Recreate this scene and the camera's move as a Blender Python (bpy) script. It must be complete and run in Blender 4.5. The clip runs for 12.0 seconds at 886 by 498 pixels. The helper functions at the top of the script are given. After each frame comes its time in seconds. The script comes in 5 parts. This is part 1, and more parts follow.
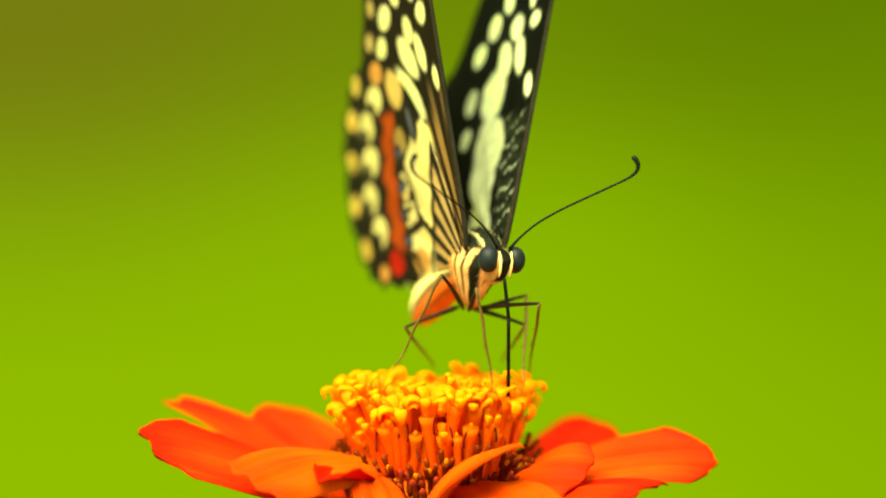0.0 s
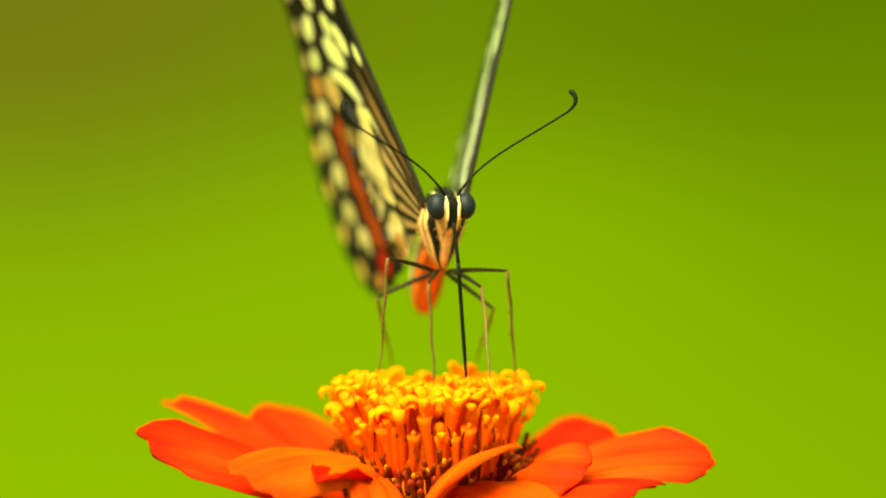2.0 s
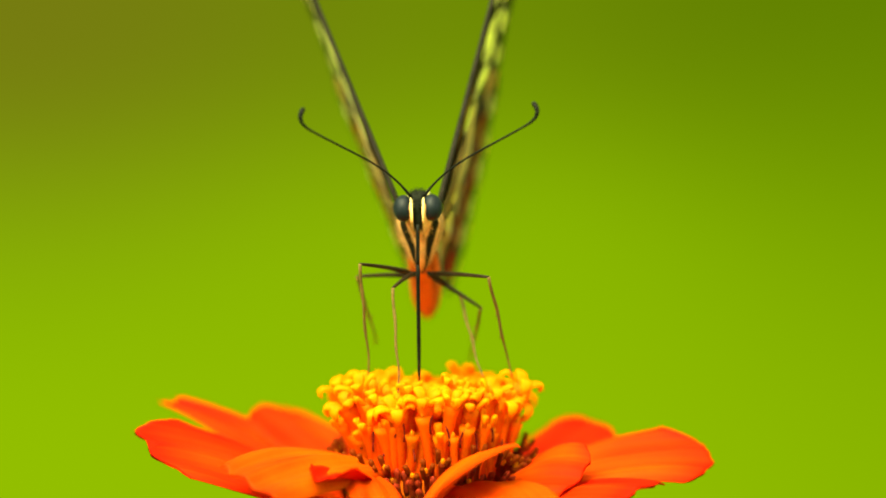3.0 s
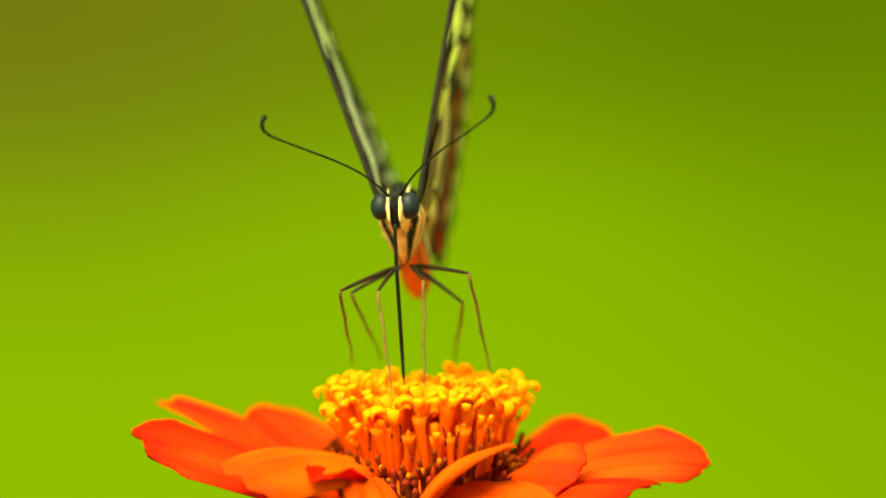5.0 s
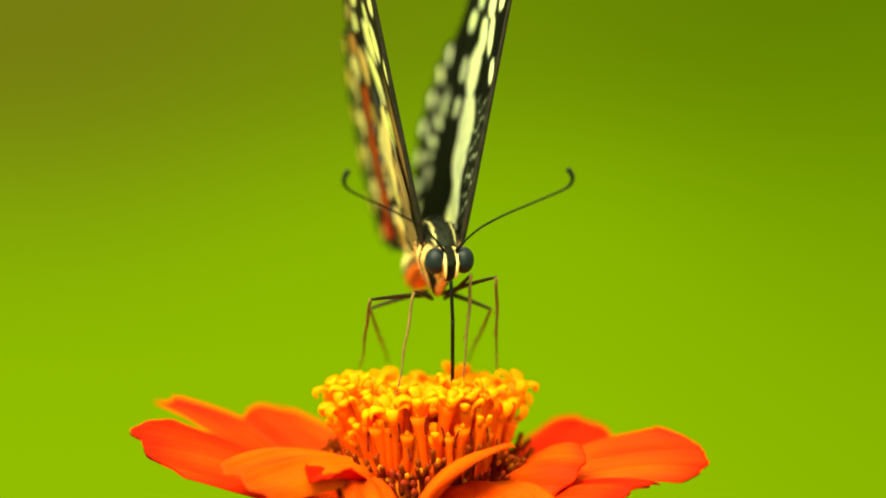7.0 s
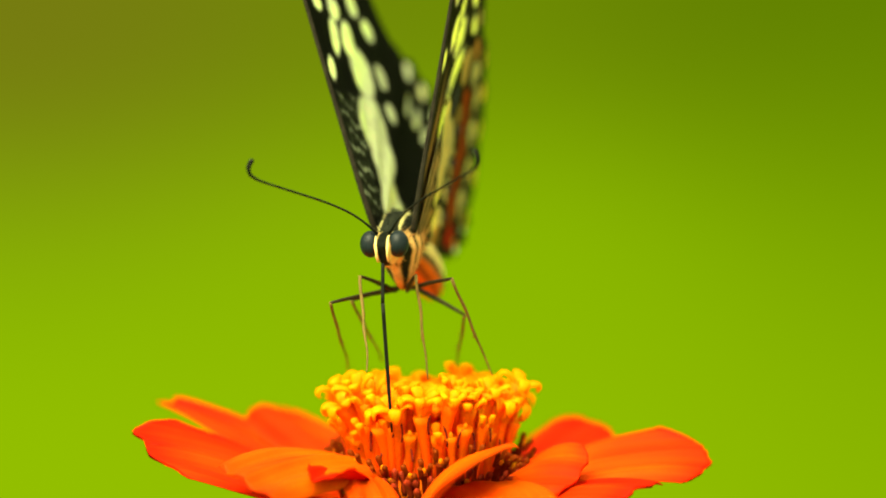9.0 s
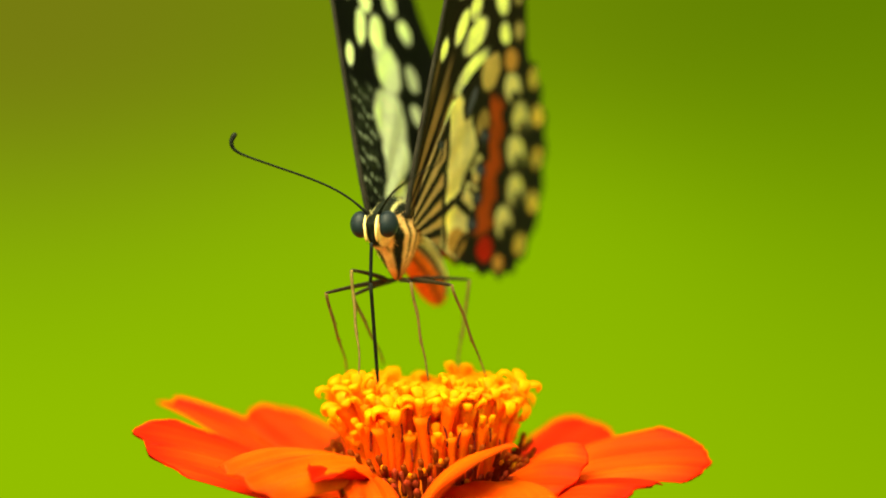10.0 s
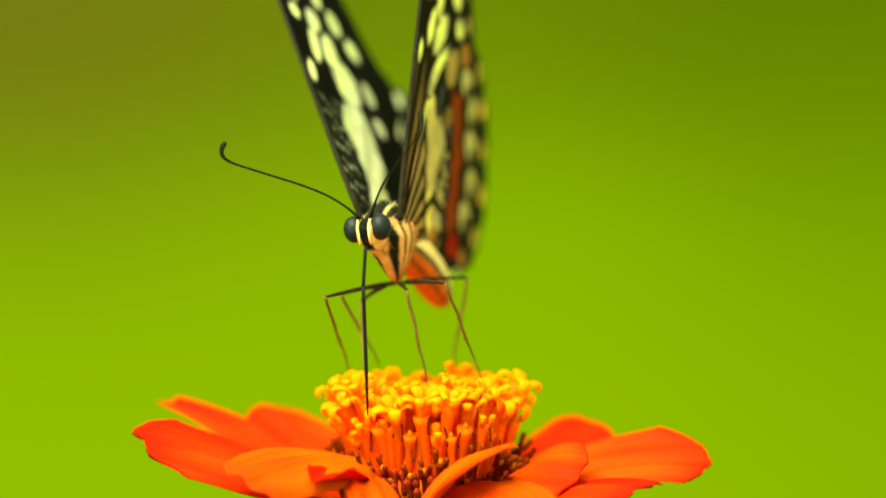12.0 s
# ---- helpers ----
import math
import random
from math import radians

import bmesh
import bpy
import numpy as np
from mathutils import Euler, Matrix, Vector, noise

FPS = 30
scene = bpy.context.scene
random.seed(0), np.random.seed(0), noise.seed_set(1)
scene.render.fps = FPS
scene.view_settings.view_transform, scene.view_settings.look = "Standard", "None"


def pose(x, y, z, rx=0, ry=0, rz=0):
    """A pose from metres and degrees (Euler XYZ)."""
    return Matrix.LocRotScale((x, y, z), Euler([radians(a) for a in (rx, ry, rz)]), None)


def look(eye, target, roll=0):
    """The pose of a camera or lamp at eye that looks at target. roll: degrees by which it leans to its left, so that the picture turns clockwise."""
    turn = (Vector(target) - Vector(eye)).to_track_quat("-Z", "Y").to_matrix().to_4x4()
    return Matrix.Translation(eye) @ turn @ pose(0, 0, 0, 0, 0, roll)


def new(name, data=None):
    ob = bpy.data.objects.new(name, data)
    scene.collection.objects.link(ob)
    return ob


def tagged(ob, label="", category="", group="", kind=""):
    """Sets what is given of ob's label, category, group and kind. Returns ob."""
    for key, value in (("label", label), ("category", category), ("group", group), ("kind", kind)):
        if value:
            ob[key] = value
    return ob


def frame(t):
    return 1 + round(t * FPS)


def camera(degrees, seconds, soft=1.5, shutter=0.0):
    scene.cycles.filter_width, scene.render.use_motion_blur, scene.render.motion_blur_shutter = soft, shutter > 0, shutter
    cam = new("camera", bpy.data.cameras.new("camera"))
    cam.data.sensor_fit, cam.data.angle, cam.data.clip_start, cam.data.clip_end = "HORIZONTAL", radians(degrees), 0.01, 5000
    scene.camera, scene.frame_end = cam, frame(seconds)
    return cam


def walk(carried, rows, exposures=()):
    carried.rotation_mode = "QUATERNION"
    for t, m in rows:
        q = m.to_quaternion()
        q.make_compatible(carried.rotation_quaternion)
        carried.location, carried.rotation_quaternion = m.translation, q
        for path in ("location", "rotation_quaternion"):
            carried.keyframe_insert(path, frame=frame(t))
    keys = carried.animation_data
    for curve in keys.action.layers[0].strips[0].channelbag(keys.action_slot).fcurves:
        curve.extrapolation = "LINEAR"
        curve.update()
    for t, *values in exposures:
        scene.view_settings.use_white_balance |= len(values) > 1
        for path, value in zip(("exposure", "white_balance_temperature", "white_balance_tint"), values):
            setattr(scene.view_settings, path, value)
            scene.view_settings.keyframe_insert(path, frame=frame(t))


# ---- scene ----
from collections import namedtuple
MM = 0.001
HEAD_Z = 1.0  # height of the top of the bloom above the ground, metres

# ---- camera ----
cam = camera(14.0, 12.0, soft=1.8)
cam.data.dof.use_dof = True
cam.data.dof.focus_distance = 0.3245
cam.data.dof.aperture_fstop = 9.2
CAM_POSE = pose(0.0013, -0.32974, HEAD_Z + 0.0407, 85.0, 0.0, 0.0)
walk(cam, [(0.0, CAM_POSE), (12.0, CAM_POSE)])

# ---- world, sun ----
SUN_UP, SUN_AZ = 58.0, 240.0  # degrees; azimuth of the sun counted from +x
world = bpy.data.worlds.new("world")
scene.world = world
world.use_nodes = True
wn = world.node_tree.nodes
sky = wn.new("ShaderNodeTexSky")
sky.sky_type = "NISHITA"
sky.sun_disc = False
sky.sun_elevation = radians(SUN_UP)
sky.sun_rotation = radians(90.0 - SUN_AZ)
sky.dust_density = 6.0
haze = wn.new("ShaderNodeHueSaturation")  # thin bright cloud takes the blue out of the sky
haze.inputs["Saturation"].default_value = 0.12
world.node_tree.links.new(sky.outputs[0], haze.inputs["Color"])
warm = wn.new("ShaderNodeVectorMath")
warm.operation = "MULTIPLY"
warm.inputs[1].default_value = (1.0, 0.96, 0.50)
world.node_tree.links.new(haze.outputs[0], warm.inputs[0])
world.node_tree.links.new(warm.outputs[0], wn["Background"].inputs[0])
wn["Background"].inputs[1].default_value = 0.14
sun = new("sun", bpy.data.lights.new("sun", "SUN"))
sun.data.energy = 2.8
sun.data.angle = radians(50.0)
sun.data.color = (0.95, 0.93, 0.58)
e, a = radians(SUN_UP), radians(SUN_AZ)
sun.matrix_world = look((math.cos(e) * math.cos(a), math.cos(e) * math.sin(a), HEAD_Z + math.sin(e)), (0, 0, HEAD_Z))
scene.view_settings.exposure = 1.75


# ---- materials ----
def shader(name):
    m = bpy.data.materials.new(name)
    m.use_nodes = True
    nt = m.node_tree
    return m, nt, nt.nodes["Principled BSDF"], nt.nodes["Material Output"]


def add(nt, kind, **values):
    node = nt.nodes.new(kind)
    for k, v in values.items():
        node.inputs[k.replace("_", " ")].default_value = v
    return node


def grain(nt, bsdf, source, scale_fine, scale_broad, low, high, bump=0.3, depth=0.00005):
    """Breaks a colour up at two scales and gives a fine relief."""
    tc = add(nt, "ShaderNodeTexCoord")
    fine = add(nt, "ShaderNodeTexNoise", Scale=scale_fine, Detail=4.0)
    broad = add(nt, "ShaderNodeTexNoise", Scale=scale_broad, Detail=2.0)
    both = add(nt, "ShaderNodeMath")
    both.operation = "ADD"
    span = add(nt, "ShaderNodeMapRange")
    span.inputs["From Min"].default_value, span.inputs["From Max"].default_value = 0.7, 1.3
    span.inputs["To Min"].default_value, span.inputs["To Max"].default_value = low, high
    mul = nt.nodes.new("ShaderNodeVectorMath")
    mul.operation = "SCALE"
    for n in (fine, broad):
        nt.links.new(tc.outputs["Object"], n.inputs["Vector"])
    nt.links.new(fine.outputs["Fac"], both.inputs[0])
    nt.links.new(broad.outputs["Fac"], both.inputs[1])
    nt.links.new(both.outputs[0], span.inputs["Value"])
    nt.links.new(span.outputs[0], mul.inputs["Scale"])
    nt.links.new(source, mul.inputs[0])
    nt.links.new(mul.outputs[0], bsdf.inputs["Base Color"])
    rel = add(nt, "ShaderNodeBump", Strength=bump, Distance=depth)
    nt.links.new(fine.outputs["Fac"], rel.inputs["Height"])
    nt.links.new(rel.outputs[0], bsdf.inputs["Normal"])
    return mul.outputs[0]


def translucent(nt, bsdf, out, colour, share, gamma=1.0):
    tr = add(nt, "ShaderNodeBsdfTranslucent")
    deep = add(nt, "ShaderNodeGamma", Gamma=gamma)  # light that goes through the pigment is the deeper in colour
    nt.links.new(colour, deep.inputs["Color"])
    colour = deep.outputs[0]
    mix = add(nt, "ShaderNodeMixShader", Fac=share)
    nt.links.new(colour, tr.inputs["Color"])
    nt.links.new(bsdf.outputs[0], mix.inputs[1])
    nt.links.new(tr.outputs[0], mix.inputs[2])
    nt.links.new(mix.outputs[0], out.inputs["Surface"])


def plain(name, colour, rough, fine=6000.0, broad=900.0, low=0.75, high=1.2, bump=0.3, share=0.0, metal=0.0, vary=0.0, spec=0.5):
    m, nt, bsdf, out = shader(name)
    rgb = nt.nodes.new("ShaderNodeRGB")
    rgb.outputs[0].default_value = (*colour, 1.0)
    src = rgb.outputs[0]
    if vary:
        info = nt.nodes.new("ShaderNodeObjectInfo")
        hsv = add(nt, "ShaderNodeHueSaturation")
        mr = nt.nodes.new("ShaderNodeMapRange")
        mr.inputs["To Min"].default_value, mr.inputs["To Max"].default_value = 0.5 - vary, 0.5 + vary
        nt.links.new(info.outputs["Random"], mr.inputs["Value"])
        nt.links.new(mr.outputs[0], hsv.inputs["Hue"])
        nt.links.new(src, hsv.inputs["Color"])
        src = hsv.outputs[0]
    col = grain(nt, bsdf, src, fine, broad, low, high, bump)
    bsdf.inputs["Roughness"].default_value = rough
    bsdf.inputs["Metallic"].default_value = metal
    bsdf.inputs["Specular IOR Level"].default_value = spec
    if share:
        translucent(nt, bsdf, out, col, share)
    return m


def marked(name, rough, fine, broad, low, high, bump=0.3, share=0.0, sheen=0.0, spec=0.3, vary=0.0, gamma=1.0):
    """A surface whose markings are stored with the mesh as the colour layer 'marks'."""
    m, nt, bsdf, out = shader(name)
    at = nt.nodes.new("ShaderNodeAttribute")
    at.attribute_name = "marks"
    src = at.outputs["Color"]
    if vary:  # each piece a little lighter or darker
        info = nt.nodes.new("ShaderNodeObjectInfo")
        hsv = add(nt, "ShaderNodeHueSaturation")
        mr = nt.nodes.new("ShaderNodeMapRange")
        mr.inputs["To Min"].default_value, mr.inputs["To Max"].default_value = 1.0 - vary, 1.0 + vary
        nt.links.new(info.outputs["Random"], mr.inputs["Value"])
        nt.links.new(mr.outputs[0], hsv.inputs["Value"])
        nt.links.new(src, hsv.inputs["Color"])
        src = hsv.outputs[0]
    col = grain(nt, bsdf, src, fine, broad, low, high, bump)
    bsdf.inputs["Roughness"].default_value = rough
    bsdf.inputs["Specular IOR Level"].default_value = spec
    bsdf.inputs["Sheen Weight"].default_value = sheen
    if share:
        translucent(nt, bsdf, out, col, share, gamma)
    return m


WING = marked("wing_scales", 0.6, 9000.0, 700.0, 0.88, 1.12, 0.3, share=0.57, spec=0.1, gamma=2.5)
FUR = marked("body_fur", 0.75, 7000.0, 900.0, 0.7, 1.25, 0.8, spec=0.08)
PETAL = marked("petal_skin", 0.5, 5000.0, 260.0, 0.82, 1.14, 0.2, share=0.3, spec=0.02)
FLORET = marked("floret_skin", 0.5, 4000.0, 600.0, 0.85, 1.12, 0.3, share=0.6, spec=0.04, vary=0.1)
EYE = plain("compound_eye", (0.006, 0.011, 0.015), 0.42, fine=14000.0, bump=0.5, low=0.6, high=1.3, spec=0.16)
DARK = plain("dark_chitin", (0.006, 0.007, 0.005), 0.5, low=0.6, high=1.4, spec=0.06)
FEMUR = plain("femur_chitin", (0.018, 0.012, 0.006), 0.45, low=0.6, high=1.5, spec=0.06)
TIBIA = plain("tibia_chitin", (0.12, 0.078, 0.020), 0.55, low=0.6, high=1.35, spec=0.06)
COSTA = plain("costal_vein", (0.014, 0.012, 0.008), 0.5, low=0.6, high=1.4, spec=0.06)
CHAFF = plain("dark_red_chaff", (0.17, 0.014, 0.003), 0.55, low=0.3, high=1.7, spec=0.05)
HEART = plain("orange_heart", (0.66, 0.10, 0.003), 0.7, low=0.5, high=1.4, spec=0.0)
STEM = plain("green_stem", (0.10, 0.19, 0.03), 0.6, fine=3000.0, broad=200.0, share=0.05)
STAMEN = plain("dark_stamen", (0.13, 0.012, 0.005), 0.6, spec=0.04)


def meadow_ground():
    m, nt, bsdf, out = shader("meadow_grass")
    rgb = nt.nodes.new("ShaderNodeRGB")
    rgb.outputs[0].default_value = (0.08, 0.13, 0.015, 1.0)
    grain(nt, bsdf, rgb.outputs[0], 60.0, 1.2, 0.5, 1.6, 1.0, 0.03)
    bsdf.inputs["Roughness"].default_value = 0.9
    return m


def foliage_distance():
    """Self-lit greenery far out of focus: broad soft patches of green and olive."""
    m, nt, bsdf, out = shader("foliage_distance")
    tc = nt.nodes.new("ShaderNodeTexCoord")
    sep = nt.nodes.new("ShaderNodeSeparateXYZ")
    nt.links.new(tc.outputs["Object"], sep.inputs[0])
    ramp = nt.nodes.new("ShaderNodeValToRGB")
    ramp.color_ramp.interpolation = "EASE"
    el = ramp.color_ramp.elements
    el[0].position, el[0].color = 0.0, (0.275, 0.49, 0.0, 1)
    el[1].position, el[1].color = 1.0, (0.15, 0.245, 0.001, 1)
    mid = el.new(0.5)
    mid.color = (0.245, 0.45, 0.0, 1)
    up = nt.nodes.new("ShaderNodeMapRange")
    up.inputs["From Min"].default_value, up.inputs["From Max"].default_value = -0.35, 0.34
    soft = add(nt, "ShaderNodeTexNoise", Scale=1.6, Detail=1.0)
    nt.links.new(tc.outputs["Object"], soft.inputs["Vector"])
    nt.links.new(sep.outputs["Z"], up.inputs["Value"])
    nt.links.new(up.outputs[0], ramp.inputs[0])
    # an olive-brown patch and a darker green one
    def patch(centre, size, colour, amount, before):
        sub = nt.nodes.new("ShaderNodeVectorMath")
        sub.operation = "SUBTRACT"
        sub.inputs[1].default_value = centre
        nt.links.new(tc.outputs["Object"], sub.inputs[0])
        scl = nt.nodes.new("ShaderNodeVectorMath")
        scl.operation = "MULTIPLY"
        scl.inputs[1].default_value = (1 / size[0], 0.0, 1 / size[1])
        nt.links.new(sub.outputs[0], scl.inputs[0])
        ln = nt.nodes.new("ShaderNodeVectorMath")
        ln.operation = "LENGTH"
        nt.links.new(scl.outputs[0], ln.inputs[0])
        fall = nt.nodes.new("ShaderNodeMapRange")
        fall.interpolation_type = "SMOOTHSTEP"
        fall.inputs["From Min"].default_value, fall.inputs["From Max"].default_value = 0.0, 1.0
        fall.inputs["To Min"].default_value, fall.inputs["To Max"].default_value = amount, 0.0
        nt.links.new(ln.outputs["Value"], fall.inputs["Value"])
        mix = nt.nodes.new("ShaderNodeMix")
        mix.data_type = "RGBA"
        nt.links.new(fall.outputs[0], mix.inputs["Factor"])
        nt.links.new(before, mix.inputs["A"])
        mix.inputs["B"].default_value = (*colour, 1)
        return mix.outputs["Result"]
    c = patch((-0.64, 0, 0.38), (0.78, 0.58), (0.175, 0.178, 0.006), 0.85, ramp.outputs[0])
    c = patch((0.80, 0, 0.38), (0.80, 0.60), (0.060, 0.110, 0.0), 1.0, c)
    c = patch((0.78, 0, 0.0), (0.75, 1.0), (0.19, 0.36, 0.0), 0.6, c)
    # daylight on the leaves is emitted with their colour; the sun adds nothing
    em = add(nt, "ShaderNodeEmission", Strength=0.314)
    nt.links.new(c, em.inputs["Color"])
    nt.links.new(em.outputs[0], out.inputs["Surface"])
    return m


# ---- mesh helpers (lengths in millimetres) ----
class Shape:
    def __init__(self):
        self.v, self.f, self.c = [], [], []

    def grid(self, pts, cols=None, closed=False, caps=False):
        """Joins rows of points, each of the same length, into a skin."""
        n, m, b = len(pts), len(pts[0]), len(self.v)
        for i, row in enumerate(pts):
            self.v += [tuple(p) for p in row]
            self.c += list(cols[i]) if cols is not None else [(0.5, 0.5, 0.5)] * m
        for i in range(n - 1):
            for j in range(m if closed else m - 1):
                k = (j + 1) % m
                self.f.append((b + i * m + j, b + i * m + k, b + (i + 1) * m + k, b + (i + 1) * m + j))
        if caps:
            self.f.append(tuple(b + j for j in reversed(range(m))))
            self.f.append(tuple(b + (n - 1) * m + j for j in range(m)))
        return self

    def sweep(self, path, wide, thick, side=(1, 0, 0), seg=8, tint=None):
        """An elliptic section of half axes wide and thick along a path; tint(k, angle, point) gives the colour."""
        path = [Vector(p) for p in path]
        rows, cols = [], []
        for k, p in enumerate(path):
            t = (path[min(k + 1, len(path) - 1)] - path[max(k - 1, 0)]).normalized()
            s = Vector(side)
            s = (s - t * s.dot(t)).normalized()
            n = t.cross(s)
            w, h = (wide[k] if hasattr(wide, "__len__") else wide), (thick[k] if hasattr(thick, "__len__") else thick)
            row = [p + s * (w * math.cos(2 * math.pi * j / seg)) + n * (h * math.sin(2 * math.pi * j / seg)) for j in range(seg)]
            rows.append(row)
            cols.append([tint(k / (len(path) - 1), 2 * math.pi * j / seg, row[j]) if tint else (0.5, 0.5, 0.5) for j in range(seg)])
        return self.grid(rows, cols, closed=True, caps=True)

    def mesh(self, name):
        me = bpy.data.meshes.new(name)
        me.from_pydata([(x * MM, y * MM, z * MM) for x, y, z in self.v], [], self.f)
        layer = me.color_attributes.new("marks", "FLOAT_COLOR", "POINT")
        layer.data.foreach_set("color", np.c_[np.array(self.c, float), np.ones(len(self.c))].ravel())
        me.shade_smooth()
        me.update()
        return me


def part(name, made, material, parent=None, label=""):
    me = made.mesh(name) if isinstance(made, Shape) else made
    if not me.materials:
        me.materials.append(material)
    ob = new(name, me)
    ob.parent = parent
    return tagged(ob, label)


def smooth_loop(ctrl, per):
    """A closed smooth curve through the given corners."""
    n, out = len(ctrl), []
    c = np.array(ctrl, float)
    for i in range(n):
        p0, p1, p2, p3 = c[i - 1], c[i], c[(i + 1) % n], c[(i + 2) % n]
        for k in range(per):
            t = k / per
            out.append(0.5 * ((2 * p1) + (p2 - p0) * t + (2 * p0 - 5 * p1 + 4 * p2 - p3) * t * t + (3 * p1 - p0 - 3 * p2 + p3) * t ** 3))
    return np.array(out)


def bend(points, n):
    """A quadratic curve through three handles."""
    a, b, c = (Vector(p) for p in points)
    return [a * (1 - t) ** 2 + b * (2 * t * (1 - t)) + c * t * t for t in (i / (n - 1) for i in range(n))]


def step(lo, hi, x):
    t = np.clip((x - lo) / (hi - lo), 0, 1)
    return t * t * (3 - 2 * t)


def wobble(u, v, k=1.0):
    return (np.sin(1.7 * k * u + 0.6 * np.sin(2.3 * k * v)) + np.sin(2.9 * k * v + 1.1 * np.sin(1.3 * k * u)) + np.sin(4.1 * k * (u + v) + 1.9)) / 3


def spot(u, v, cu, cv, ru, rv, turn=0.0, soft=0.16):
    a = radians(turn)
    x, y = (u - cu) * math.cos(a) + (v - cv) * math.sin(a), -(u - cu) * math.sin(a) + (v - cv) * math.cos(a)
    d = np.sqrt((x / ru) ** 2 + (y / rv) ** 2) + 0.07 * wobble(u, v, 2.0)
    return 1 - step(1 - soft, 1 + soft, d)


def lay(base, mask, colour):
    return base * (1 - mask[:, None]) + np.array(colour)[None] * mask[:, None]


def mixed(a, b, k):
    k = max(0.0, min(1.0, k))
    return tuple(x * (1 - k) + y * k for x, y in zip(a, b))


# ---- ground and distance ----
def build_setting():
    me = bpy.data.meshes.new("ground")
    n, size = 24, 400.0
    xs = [size * (2 * i / n - 1) * abs(2 * i / n - 1) for i in range(n + 1)]
    vs = [(x, y, 0.0 if abs(x) + abs(y) < 1 else 0.03 * math.sin(x * 1.3) * math.cos(y * 0.9)) for x in xs for y in xs]
    me.from_pydata(vs, [], [(i * (n + 1) + j, (i + 1) * (n + 1) + j, (i + 1) * (n + 1) + j + 1, i * (n + 1) + j + 1) for i in range(n) for j in range(n)])
    me.materials.append(meadow_ground())
    tagged(new("ground", me), "green meadow ground below the flower", "ground", kind="structure")
    # distant greenery that glows by itself, a broad curved sheet
    me = bpy.data.meshes.new("backdrop")
    vs, fs, n = [], [], 40
    for i in range(n + 1):
        x = 8.0 * (2 * i / n - 1)
        for z in (-0.63, 3.5):
            vs.append((x, -0.05 * x * x, z))
    for i in range(n):
        fs.append((2 * i, 2 * i + 2, 2 * i + 3, 2 * i + 1))
    me.from_pydata(vs, [], fs)
    me.materials.append(foliage_distance())
    bd = new("backdrop", me)
    bd.location = (0.0, 5.0, HEAD_Z + 0.0407 - 0.4663)
    tagged(bd, "bright green foliage far off, blurred and self-lit", "backdrop", kind="structure")


build_setting()

